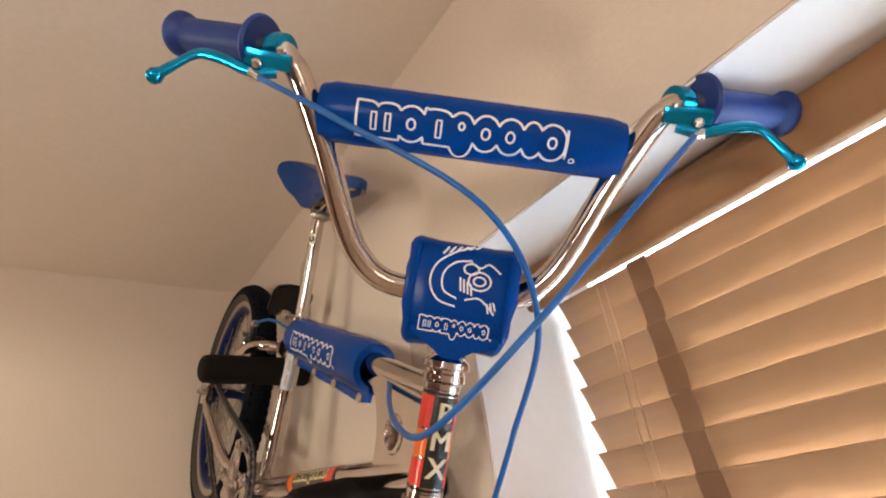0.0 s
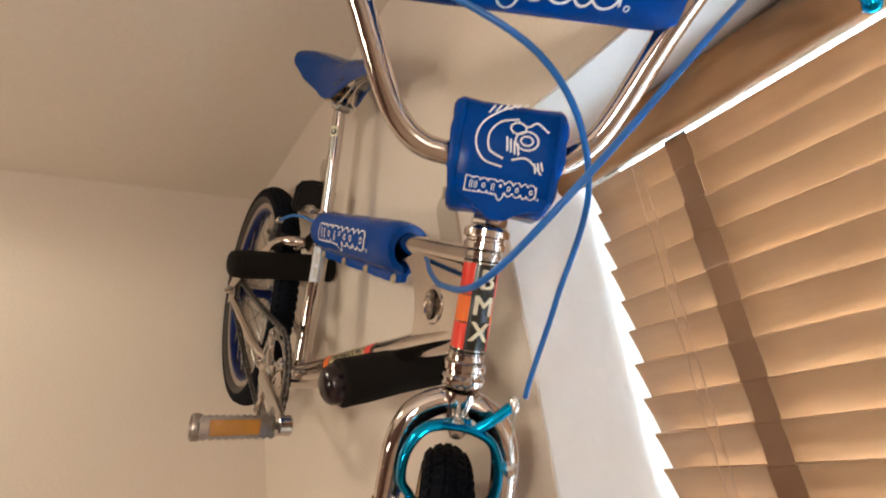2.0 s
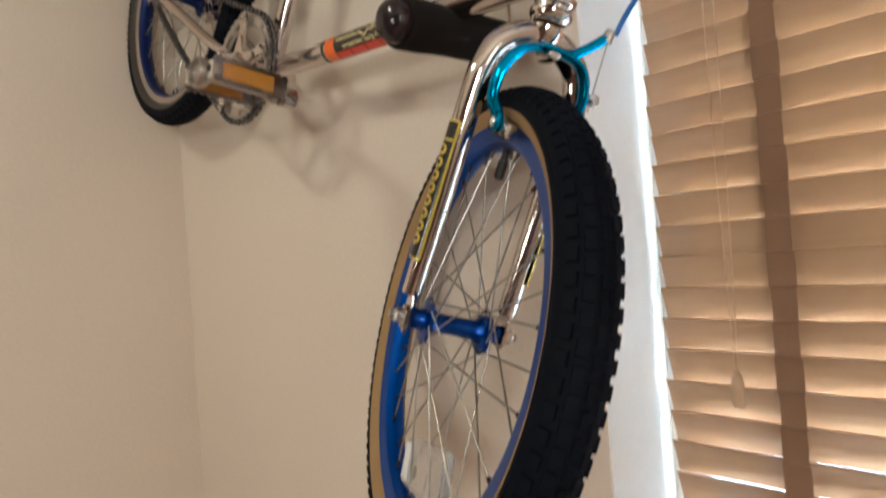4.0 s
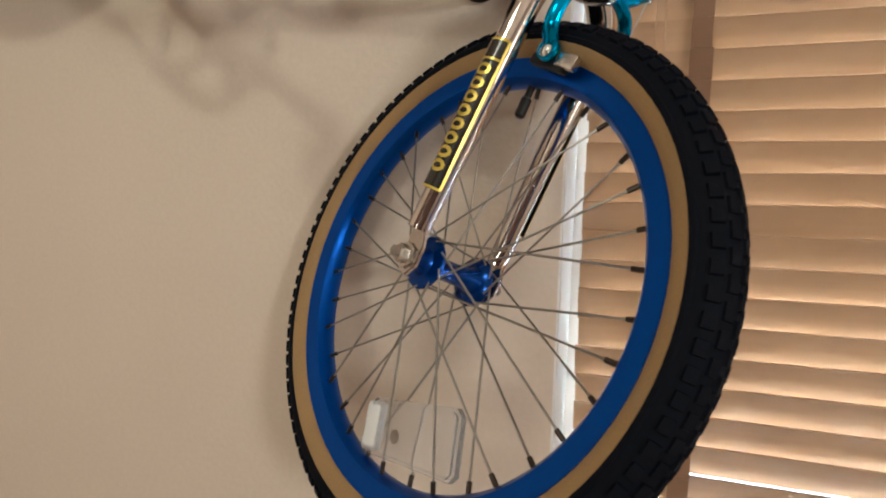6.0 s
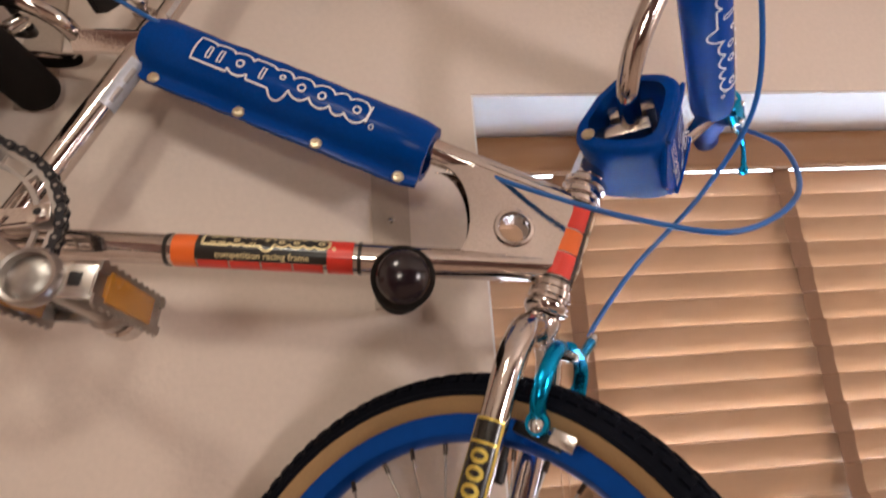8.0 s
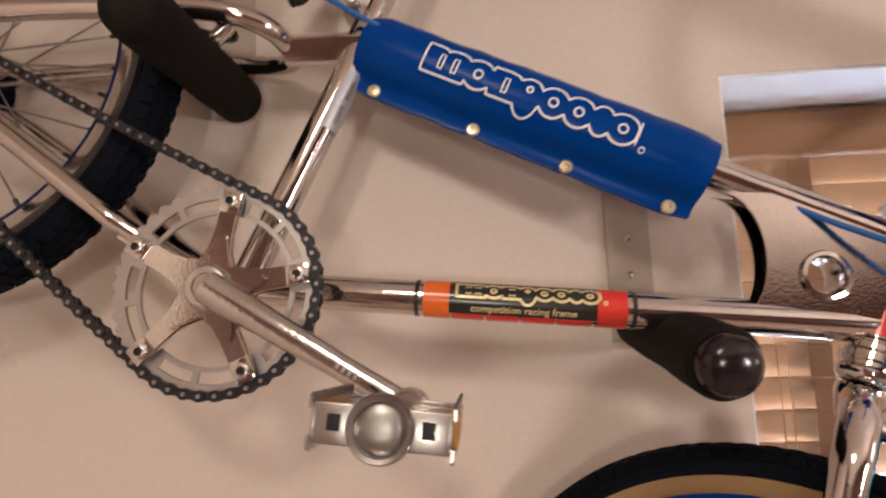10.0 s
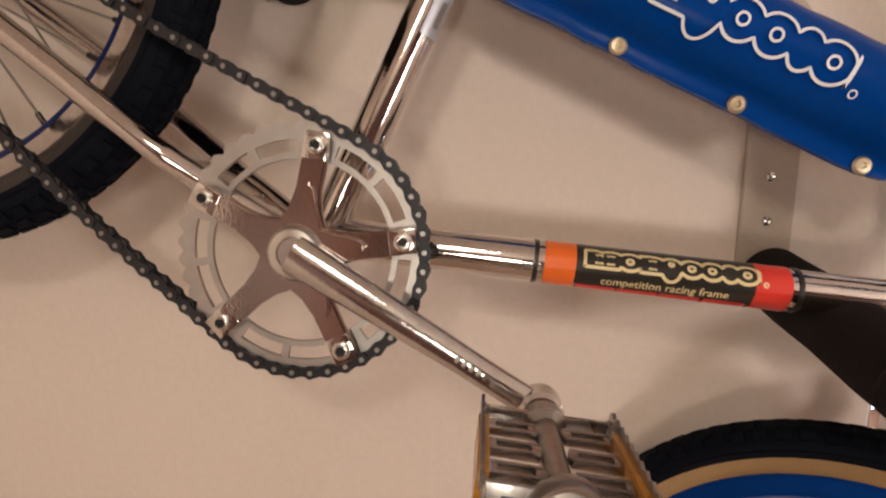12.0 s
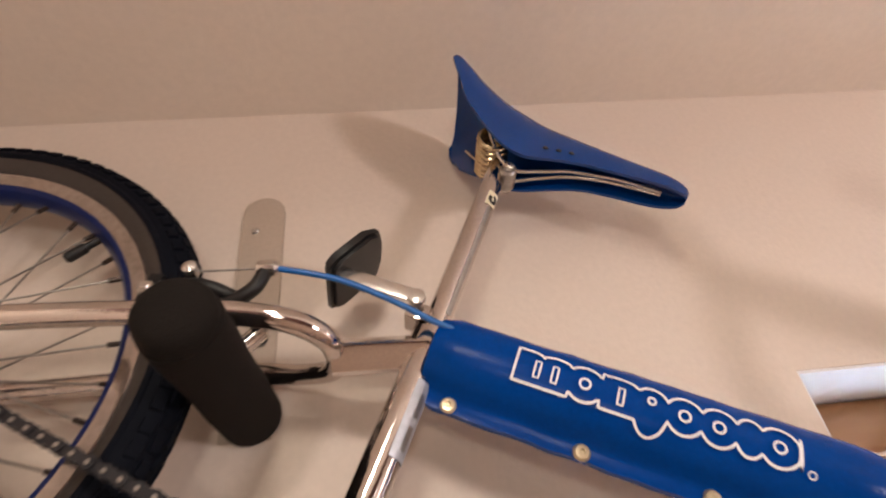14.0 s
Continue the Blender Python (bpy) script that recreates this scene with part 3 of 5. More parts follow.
    # down tube print
    fd = between((0.012, 0, 0.0055), V((0.532, 0, -0.049)) + yoff, (0, -1, 0))
    dw, r = wrap(fd, 0.0152), 0.0152
    u0, u1 = 0.156, 0.324
    for u in (u0 - 0.006, u1 + 0.006):
        part("tube_line", patch(dw, u - 0.0016, u + 0.0016, -2.6 * r, 2.6 * r, nv=26), INKBLACK, fr)
    part("tube_band", patch(dw, u0, u0 + 0.022, -2.2 * r, 2.2 * r, nv=22), INKORANGE, fr, "orange printed band")
    part("tube_band", patch(dw, u1 - 0.024, u1, -2.2 * r, 2.2 * r, nv=22), INKRED, fr, "red printed band")
    for k in range(4):
        a = u0 + 0.024 + k * (u1 - u0 - 0.05) / 4
        part("tube_band", patch(dw, a, a + (u1 - u0 - 0.05) / 4 - 0.002, 0.86 * r, 2.2 * r, nv=10), INKRED, fr, "red printed band")
    part("tube_panel", patch(dw, u0 + 0.022, u1 - 0.024, -1.9 * r, 0.82 * r, nv=20), INKBLACK, fr, "black printed panel")
    part("tube_mark", maker_mark(lambda u, v, h: dw(u + u0 + 0.028, -v - 0.0082, h), 0.118, 0.0125, 0.0024), PALEGOLD, fr, "gold outlined maker's mark")
    part("tube_lettering", lettering("competition racing frame", 0.0086, lambda x, y, h: dw((u0 + u1) / 2 + x, -y + 0.0074, h), bold=0.00012), PALEGOLD, fr, "small pale gold lettering")


frame_set()


def pad_shell(p0, p1, half, up, sec, thick, wob, seed):
    """A padded sleeve: section points (sideways, up) swept between two places, with an inner skin."""
    p0, p1, up = V(p0), V(p1), V(up)
    ax = (p1 - p0).normalized()
    up = (up - ax * up.dot(ax)).normalized()
    side = ax.cross(up)
    rnd = random.Random(seed)
    n = 22
    path = []
    cx, cy = sum(s[0] for s in sec) / len(sec), sum(s[1] for s in sec) / len(sec)
    for i in range(n + 1):
        t = i / n
        c = p0.lerp(p1, t)
        end = 1 - 0.10 * max(0, 1 - min(t, 1 - t) / 0.05) ** 2
        ph = rnd.uniform(-1, 1) * wob
        path.append(lambda s, c=c, e=end, ph=ph, t=t: c + side * (cx + (s[0] - cx) * (e + ph * 0.4)) + up * (cy + (s[1] - cy) * (e + ph)) + up * wob * 0.02 * noise.noise(V((t * 9, s[0] * 60, s[1] * 60 + seed))))
    bm, outer = ring_of(path, sec)
    k = 1 - thick
    path_in = [lambda s, f=f: f((cx + (s[0] - cx) * k, cy + (s[1] - cy) * k)) for f in path]
    inner = [[bm.verts.new(f(s)) for s in sec] for f in path_in]
    m = len(sec)
    for a, b in zip(inner, inner[1:]):
        for j in range(m):
            bm.faces.new((a[j], b[j], b[(j + 1) % m], a[(j + 1) % m]))
    for a, b in ((outer[0], inner[0]), (outer[-1], inner[-1])):
        for j in range(m):
            bm.faces.new((a[j], a[(j + 1) % m], b[(j + 1) % m], b[j]))
    return bm, path, ax, up, side


def frame_pad():
    a, b = V((0.122, 0, 0.2405)), V((0.418, -0.006, 0.0905))
    side_r, up_r, mid = 0.0312, 0.0335, -0.006
    sec = []
    for i in range(24):
        t = math.radians(-76 + 332 * i / 23)
        sec.append((side_r * math.cos(t), mid + up_r * math.sin(t)))
    sec += [(-0.0042, -0.0425), (-0.0036, -0.0515), (0.0036, -0.0515), (0.0042, -0.0425)]
    bm, path, ax, up, side = pad_shell(a, b, 0, (0, 0, 1), sec, 0.30, 0.018, 3)
    pad = part("frame_pad", bm, VINYL, bike, "blue vinyl top tube pad with a white printed mark", sharp=60)
    near = -side if side.y > 0 else side

    def face(u, v, h):
        t = v / 0.0327
        return a + ax * u + near * (side_r + 0.0012 + h) * math.cos(t) + up * (mid + (up_r + 0.0012 + h) * math.sin(t))

    part("pad_print", maker_mark(lambda u, v, h: face(0.066 + u, v - 0.0015, h), 0.198, 0.0255, 0.0020), INKW, pad, "white outlined maker's mark")
    for u in (0.0265, 0.1285, 0.219, 0.3125):
        c = a + ax * u + up * -0.0462 + near * 0.0042
        part("snap", lathe([(0.0062, 0.0), (0.0066, 0.0012), (0.0050, 0.0028), (0.0022, 0.0030), (0.0016, 0.0018)], c, near, 16), BRASS, pad, "brass press stud")


frame_pad()


BARS = STEER @ Matrix.Translation((0, -0.010, 0.13)) @ pose(0, 0, 0, 2.0) @ Matrix.Translation((0, 0, -0.13))


def lever_clamp(s):
    return V((0.0935, s * 0.175, 0.3165))


def adjuster(s, out=0.0):
    """Base or tip of the barrel that feeds the brake cable into a lever."""
    return lever_clamp(s) + V((0.012, s * 0.020, -0.028)) + V((0.25, -s * 0.85, -0.45)).normalized() * out


def handlebar():
    pts = [(0.038, 0.0, 0.131), (0.039, 0.032, 0.131), (0.041, 0.060, 0.135), (0.045, 0.081, 0.149), (0.053, 0.100, 0.177), (0.073, 0.127, 0.240), (0.090, 0.152, 0.291), (0.095, 0.163, 0.306), (0.093, 0.179, 0.318), (0.079, 0.221, 0.327), (0.056, 0.284, 0.340)]
    half = spline(pts, 6)
    full = [V((p.x, -p.y, p.z)) for p in half[:0:-1]] + half
    bar = part("handlebar", tube(full, 0.0111, 20), CHROME, bike, "chrome high-rise handlebar", m=BARS)
    part("cross_bar", tube([(0.081, -0.139, 0.271), (0.081, 0.139, 0.271)], 0.0085, 16), CHROME, bar)
    # crossbar pad
    sec = [(0.0262 * math.cos(2 * math.pi * i / 26), 0.0265 * math.sin(2 * math.pi * i / 26)) for i in range(26)]
    bm, path, ax, up, side = pad_shell((0.084, -0.131, 0.271), (0.084, 0.131, 0.271), 0, (0, 0, 1), sec, 0.45, 0.008, 8)
    pad = part("crossbar_pad", bm, VINYL, bar, "blue vinyl crossbar pad with a white printed mark", sharp=60)
    fr = (V((0.084, -0.131, 0.271)), 0.262, V((0, 1, 0)), V((0.90, 0, -0.435)).normalized(), V((0, 1, 0)).cross(V((0.90, 0, -0.435)).normalized()))
    sgn = 1 if fr[4].z > 0 else -1
    pl = wrap(fr, 0.0268)
    part("pad_print", maker_mark(lambda u, v, h: pl(0.035 + u, sgn * v, h), 0.176, 0.030, 0.0021), INKW, bar, "white outlined maker's mark")
    for s in (-1, 1):
        part("bar_bolt", lathe([(0.004, 0), (0.0062, 0.001), (0.0062, 0.006), (0.003, 0.008)], (0.083, s * 0.136, 0.265), (0.9, 0, -0.4), 6), ALLOY, bar, sharp=20)
        # grip with two flanges
        g0, g1 = V((0.088, s * 0.192, 0.3215)), V((0.053, s * 0.290, 0.341))
        d = (g1 - g0).normalized()
        L = (g1 - g0).length
        pr = [(0.0118, -0.001), (0.0250, 0.0), (0.0272, 0.003), (0.0250, 0.007), (0.0170, 0.010), (0.0156, 0.014)]
        pr += [(0.0156 + 0.0006 * (k % 2), 0.016 + (L - 0.034) * k / 20) for k in range(21)]
        pr += [(0.0165, L - 0.013), (0.0205, L - 0.009), (0.0215, L - 0.004), (0.0195, L), (0.010, L + 0.001)]
        part("grip", lathe(pr, g0, d, 30), RUBBERBLUE, bar, "blue rubber grip with wide flanges")
        # brake lever: clamp, body, blade with ball end
        c = lever_clamp(s)
        lv = part("brake_lever", lathe([(0.0122, -0.008), (0.0150, -0.007), (0.0155, 0.0), (0.0150, 0.007), (0.0122, 0.008)], c, d, 24), ANOD, bar, "cyan anodised brake lever")
        body = rbox((0.024, 0.040, 0.015), Matrix.Translation(c + V((0.008, s * 0.004, -0.014))) @ pose(0, 0, 0, 0, 25, -s * 10), 0.004)
        part("lever_body", body, ANOD, lv)
        blade = spline([V((0.101, s * 0.172, 0.294)), V((0.106, s * 0.192, 0.289)), V((0.111, s * 0.217, 0.294)), V((0.114, s * 0.234, 0.2935)), V((0.117, s * 0.248, 0.281)), V((0.119, s * 0.262, 0.267))], 5)
        rads = [0.0095 - 0.0038 * min(1, i / 14) + 0.0006 * math.sin(i * 0.6) for i in range(len(blade))]
        part("lever_blade", tube(blade, rads, 12, flat=(1, 0, 0.6)), ANOD, lv)
        part("lever_ball", lathe([(0.001, -0.0072), (0.0045, -0.006), (0.0070, -0.001), (0.0062, 0.004), (0.0035, 0.0066), (0.0008, 0.0072)], blade[-1], blade[-1] - blade[-2], 16), ANOD, lv)
        for off in ((0.018, -s * 0.008, -0.010), (0.019, s * 0.010, -0.024)):
            part("lever_screw", lathe([(0.0042, -0.0008), (0.0046, 0.001), (0.0030, 0.0030), (0.0008, 0.0026)], c + V(off), V((0.7, 0, -0.7)), 12), ALLOY, lv)
        part("barrel_adjuster", lathe([(0.0030, 0.0), (0.0052, 0.001), (0.0052, 0.008), (0.0040, 0.010), (0.0034, 0.016)], adjuster(s), V((0.25, -s * 0.85, -0.45)), 14), ALLOY, lv)
    # stem
    stem = part("stem", tube([(0, 0, 0.078), (0, 0, 0.120)], 0.0105, 20), ALLOY, bike, "polished alloy handlebar stem", m=STEER)
    part("stem_arm", rbox((0.055, 0.034, 0.030), pose(0.022, 0, 0.121, 0, -8, 0), 0.006), ALLOY, stem)
    part("stem_clamp", rbox((0.046, 0.064, 0.017), pose(0.036, 0, 0.1205, 0, -20, 0), 0.004), ALLOY, stem)
    part("stem_clamp", rbox((0.046, 0.066, 0.016), pose(0.035, 0, 0.1440, 0, -20, 0), 0.004), ALLOY, stem)
    for x in (0.022, 0.048):
        for y in (-0.017, 0.017):
            part("stem_bolt", lathe([(0.0035, 0), (0.0042, 0.001), (0.0042, 0.005), (0.002, 0.0055)], (x, y, 0.142 + 0.36 * (x - 0.022)), (-0.34, 0, 0.94), 10), STEEL, stem)


handlebar()


def stem_pad():
    """Padded sleeve round the stem, open at both sides where the bar comes out, with a pointed flap below."""
    n, w = 36, 0.0485
    loop = []
    for i in range(n):
        t = 2 * math.pi * i / n
        c, s = math.cos(t), math.sin(t)
        p = 2 / 3.6
        loop.append((0.036 + 0.046 * math.copysign(abs(c) ** p, c), 0.129 + 0.047 * math.copysign(abs(s) ** p, s)))
    cols = [-1.0, -0.96, -0.86, -0.5, 0.0, 0.5, 0.86, 0.96, 1.0]
    bm = bmesh.new()
    rings = []
    for inner in (0, 1):
        for x in cols if not inner else cols[::-1]:
            roll = 0.90 if abs(x) == 1 else 0.97 if abs(x) == 0.96 else 1.03 if abs(x) == 0.86 else 1.0
            k = roll * (0.84 if inner else 1.0)
            row = []
            for f, s in loop:
                shrink = 1.0 - 0.10 * max(0, (0.129 - s) / 0.047)
                f += 0.020 * max(0, (s - 0.108) / 0.068) * max(0, min(1, (0.040 - f) / 0.046))
                row.append(bm.verts.new((0.036 + (f - 0.036) * k, x * w * shrink + 0.0008 * math.sin(s * 210), 0.129 + (s - 0.129) * k)))
            rings.append(row)
    for a, b in zip(rings, rings[1:] + rings[:1]):
        for j in range(n):
            bm.faces.new((a[j], a[(j + 1) % n], b[(j + 1) % n], b[j]))
    pad = part("stem_pad", bm, VINYL, bike, "blue vinyl stem pad with white print", sharp=70, m=STEER)
    # tongue under the front face
    tongue = [(-0.040, 0.098), (0.040, 0.098), (0.037, 0.088), (0.018, 0.082), (0.006, 0.074), (-0.006, 0.074), (-0.020, 0.083), (-0.034, 0.091)]
    part("pad_flap", plate(tongue, 0.006, Matrix.Translation((0.0775, 0, 0)) @ pose(0, 0, 0, 0, 0, 90), bevel=0.0015), VINYL, pad)
    for y in (-0.0405, 0.0405):
        part("piping", tube([(0.0815, y, 0.094), (0.0824, y, 0.110), (0.0824, y, 0.150), (0.0812, y, 0.166)], 0.0026, 8), VINYL, pad)
    face = lambda u, v, h: V((0.0825 + h + 0.0006, u, v))
    part("pad_print", maker_mark(lambda u, v, h: face(-0.030 + u, 0.100 + v, h), 0.058, 0.012, 0.0009), INKW, pad, "white outlined maker's mark")
    # emblem above the mark: plain curved strokes, a fringe and an oval
    place = lambda u, v, h: face(0.001 + 0.0315 * u, 0.1415 + 0.0285 * v, h)
    strokes = [spline([(0.10, 0.95, 0), (-0.35, 0.72, 0), (-0.78, 0.30, 0), (-0.88, -0.25, 0), (-0.62, -0.72, 0), (-0.12, -0.86, 0)], 6)]
    strokes.append(spline([(0.14, 0.55, 0), (-0.30, 0.42, 0), (-0.56, 0.05, 0), (-0.50, -0.42, 0), (-0.12, -0.62, 0)], 6))
    strokes += [[V((-0.66 + 0.17 * k, 0.62 + 0.06 * k, 0)), V((-0.52 + 0.17 * k, 0.86 + 0.03 * k, 0))] for k in range(6)]
    strokes += [[V((-0.10 + 0.10 * k, 0.02 - 0.05 * k, 0)), V((-0.04 + 0.10 * k, -0.38 - 0.03 * k, 0))] for k in range(4)]
    strokes.append(spline([(0.12, 0.50, 0), (0.40, 0.38, 0), (0.62, 0.52, 0), (0.95, 0.30, 0)], 5))
    strokes.append(spline([(0.10, -0.62, 0), (0.45, -0.52, 0), (0.72, -0.70, 0), (0.92, -0.92, 0)], 5))
    strokes += [[V((0.70 + 0.08 * k, -0.62 + 0.03 * k, 0)), V((0.76 + 0.09 * k, -0.90 + 0.05 * k, 0))] for k in range(3)]
    bm = bmesh.new()
    for line in strokes:
        ribbon(place, [(p.x, p.y) for p in line], 0.050, bm=bm)
    for cx, cy, rx, ry in ((0.42, -0.02, 0.30, 0.27), (0.42, -0.02, 0.16, 0.13), (0.16, 0.30, 0.20, 0.16)):
        ribbon(place, [(cx + rx * math.cos(t), cy + ry * math.sin(t)) for t in [2 * math.pi * i / 18 for i in range(18)]], 0.050, closed=True, bm=bm)
    part("pad_emblem", bm, INKW, pad, "white printed emblem of plain curved strokes")
    part("snap", lathe([(0.0062, 0.0), (0.0066, 0.0012), (0.0050, 0.0028), (0.0016, 0.0022)], (0.006, -0.0462, 0.098), (0, -1, 0), 16), BRASS, pad, "brass press stud")


stem_pad()


def fork():
    fk = part("fork", lathe([(0.0125, -0.084), (0.0180, -0.086), (0.0180, -0.092), (0.0150, -0.104), (0.0125, -0.112)], (0, 0, 0), (0, 0, 1), 26), CHROME, bike, "chrome fork with printed legs", m=STEER)
    for s in (-1, 1):
        pts = spline([(0.0, s * 0.004, -0.096), (0.001, s * 0.020, -0.099), (0.003, s * 0.040, -0.113), (0.005, s * 0.050, -0.136), (0.007, s * 0.053, -0.170), (0.013, s * 0.053, -0.270), (0.019, s * 0.054, -0.370)], 7)
        n = len(pts)
        leg = part("fork_leg", tube(pts, [0.0132 - 0.0030 * max(0, i - n * 0.55) / (n * 0.45) for i in range(n)], 20), CHROME, fk)
        out = [(0.012, -0.362), (0.028, -0.362), (0.036, -0.380), (0.038, -0.398), (0.031, -0.410), (0.020, -0.408), (0.014, -0.392)]
        part("drop_out", plate(out, 0.0045, pose(0, s * 0.053, 0), bevel=0.001), CHROME, fk)
        a, b = V((0.0085, s * 0.053, -0.196)), V((0.0168, s * 0.0535, -0.333))
        fr = between(b, a, (0.10, s, 0))
        L, r = (a - b).length, 0.0129
        pl = wrap(fr, r)
        part("leg_panel", patch(pl, 0, L, -0.95 * r, 0.95 * r, nu=4), INKBLACK, leg, "black printed fork panel")
        for v in (-0.95 * r, 0.95 * r):
            part("leg_line", ribbon(pl, [(0, v), (L, v)], 0.0024, h=0.0010), INKGOLD, leg)
        for u in (0.0, L - 0.018, L):
            part("leg_line", ribbon(pl, [(u, -0.95 * r), (u, -0.3 * r), (u, 0.3 * r), (u, 0.95 * r)], 0.0022, h=0.0010), INKGOLD, leg)
        for k in range(8):
            u = L - 0.028 - k * 0.0128
            line = [(u + 0.0042 * math.cos(t), s * 0.0035 * 0 + 0.0058 * math.sin(t)) for t in [2 * math.pi * i / 10 for i in range(10)]]
            part("leg_mark", ribbon(pl, line, 0.0032, h=0.0010, closed=True), INKGOLD, leg)


fork()


def caliper(parent_m, mat, name, label):
    """A side-pull rim brake in steering coordinates: two arched arms, pads, bolt."""
    cal = part(name, lathe([(0.0045, -0.012), (0.0085, -0.010), (0.0085, 0.014), (0.0060, 0.018), (0.0030, 0.019)], (0.024, 0, -0.112), (1, 0, 0), 18), ALLOY, bike, label, m=parent_m)
    a1 = spline([(0.030, 0.012, -0.108), (0.032, -0.010, -0.110), (0.033, -0.030, -0.118), (0.034, -0.042, -0.140), (0.034, -0.042, -0.165), (0.034, -0.032, -0.178), (0.034, -0.030, -0.190)], 5)
    part("caliper_arm", tube(a1, 0.0070, 14, flat=(0, 1, 0.3)), mat, cal)
    a2 = spline([(0.037, -0.014, -0.110), (0.038, 0.012, -0.110), (0.039, 0.032, -0.118), (0.039, 0.042, -0.140), (0.037, 0.041, -0.165), (0.036, 0.032, -0.180), (0.036, 0.030, -0.190)], 5)
    part("caliper_arm", tube(a2, 0.0070, 14, flat=(0, 1, 0.3)), mat, cal)
    part("cable_arm", tube(spline([(0.038, 0.016, -0.110), (0.038, 0.030, -0.098), (0.037, 0.044, -0.084)], 5), 0.0050, 10), mat, cal)
    part("cable_arm", tube(spline([(0.036, 0.038, -0.132), (0.036, 0.046, -0.138), (0.036, 0.052, -0.139)], 4), 0.0048, 10), mat, cal)
    for s in (-1, 1):
        part("brake_block", rbox((0.042, 0.010, 0.010), pose(0.036, s * 0.0235, -0.192, 0, 6, 0), 0.002), BLACK, cal, "black rubber brake block")
        part("arm_eye", lathe([(0.0062, -0.003), (0.0098, -0.0032), (0.0108, 0.0), (0.0098, 0.0032), (0.0062, 0.003)], (0.036, s * 0.0325, -0.184), (0, 1, 0), 24, closed=True), mat, cal)
        part("block_holder", rbox((0.022, 0.008, 0.013), pose(0.058, s * 0.0265, -0.190, 0, 6, 0), 0.002), ALLOY, cal)
        part("block_bolt", lathe([(0.0040, 0), (0.0062, 0.001), (0.0062, 0.006), (0.0035, 0.008)], (0.036, s * 0.030, -0.186), (0, s, 0), 10), ALLOY, cal)
    part("brake_wire", tube([(0.037, 0.047, -0.080), (0.036, 0.052, -0.139), (0.036, 0.053, -0.150)], 0.0008, 6), STEEL, cal)
    part("barrel", lathe([(0.0028, -0.004), (0.0052, -0.003), (0.0052, 0.006), (0.0038, 0.009)], (0.037, 0.046, -0.084), (0, 0.05, 1), 12), ALLOY, cal)
    part("anchor_bolt", lathe([(0.0045, -0.006), (0.0062, -0.005), (0.0062, 0.005), (0.0030, 0.008)], (0.037, 0.052, -0.139), (1, 0, 0), 8), ALLOY, cal)


caliper(STEER, ANOD, "front_brake", "cyan anodised front caliper brake")

WHEEL_F = STEER @ Matrix.Translation((0.023, 0.0, -0.394))
WHEEL_R = Matrix.Translation(REAR) @ Matrix.Scale(1.035, 4)
KNOBS = 92


def tyre_tread(r0):
    """Blocky tread: staggered knobs joined on the tyre's crown."""
    bm = bmesh.new()
    for row, (n, tilt) in enumerate(((-0.0185, -56), (-0.0085, -27), (0.0085, 27), (0.0185, 56), (0.0, 0))):
        for k in range(KNOBS):
            t = 2 * math.pi * (k + (0.5 if row in (1, 2) else 0.0)) / KNOBS
            c, s = math.cos(t), math.sin(t)
            a = radians(tilt)
            rad = r0 + 0.0215 * math.cos(a)
            y = 0.0215 * math.sin(a)
            out = V((c * math.cos(a), math.sin(a), s * math.cos(a)))
            along = V((-s, 0, c))
            wide = out.cross(along)
            p = V((c * r0 + 0, 0, s * r0)) + out * 0.0212
            lx, ly, lz = (0.0058, 0.0048, 0.0040) if row in (0, 3) else (0.0064, 0.0044, 0.0024)
            if row == 4:
                ly = 0.0034
            q = []
            for dz in (-0.002, lz):
                k2 = 1.0 if dz < 0 else 0.82
                for du, dv in ((-1, -1), (1, -1), (1, 1), (-1, 1)):
                    q.append(bm.verts.new(p + along * du * lx * k2 + wide * dv * ly * k2 + out * dz))
            for f in ((4, 5, 6, 7), (0, 1, 5, 4), (1, 2, 6, 5), (2, 3, 7, 6), (3, 0, 4, 7)):
                bm.faces.new([q[i] for i in f])
    return bm


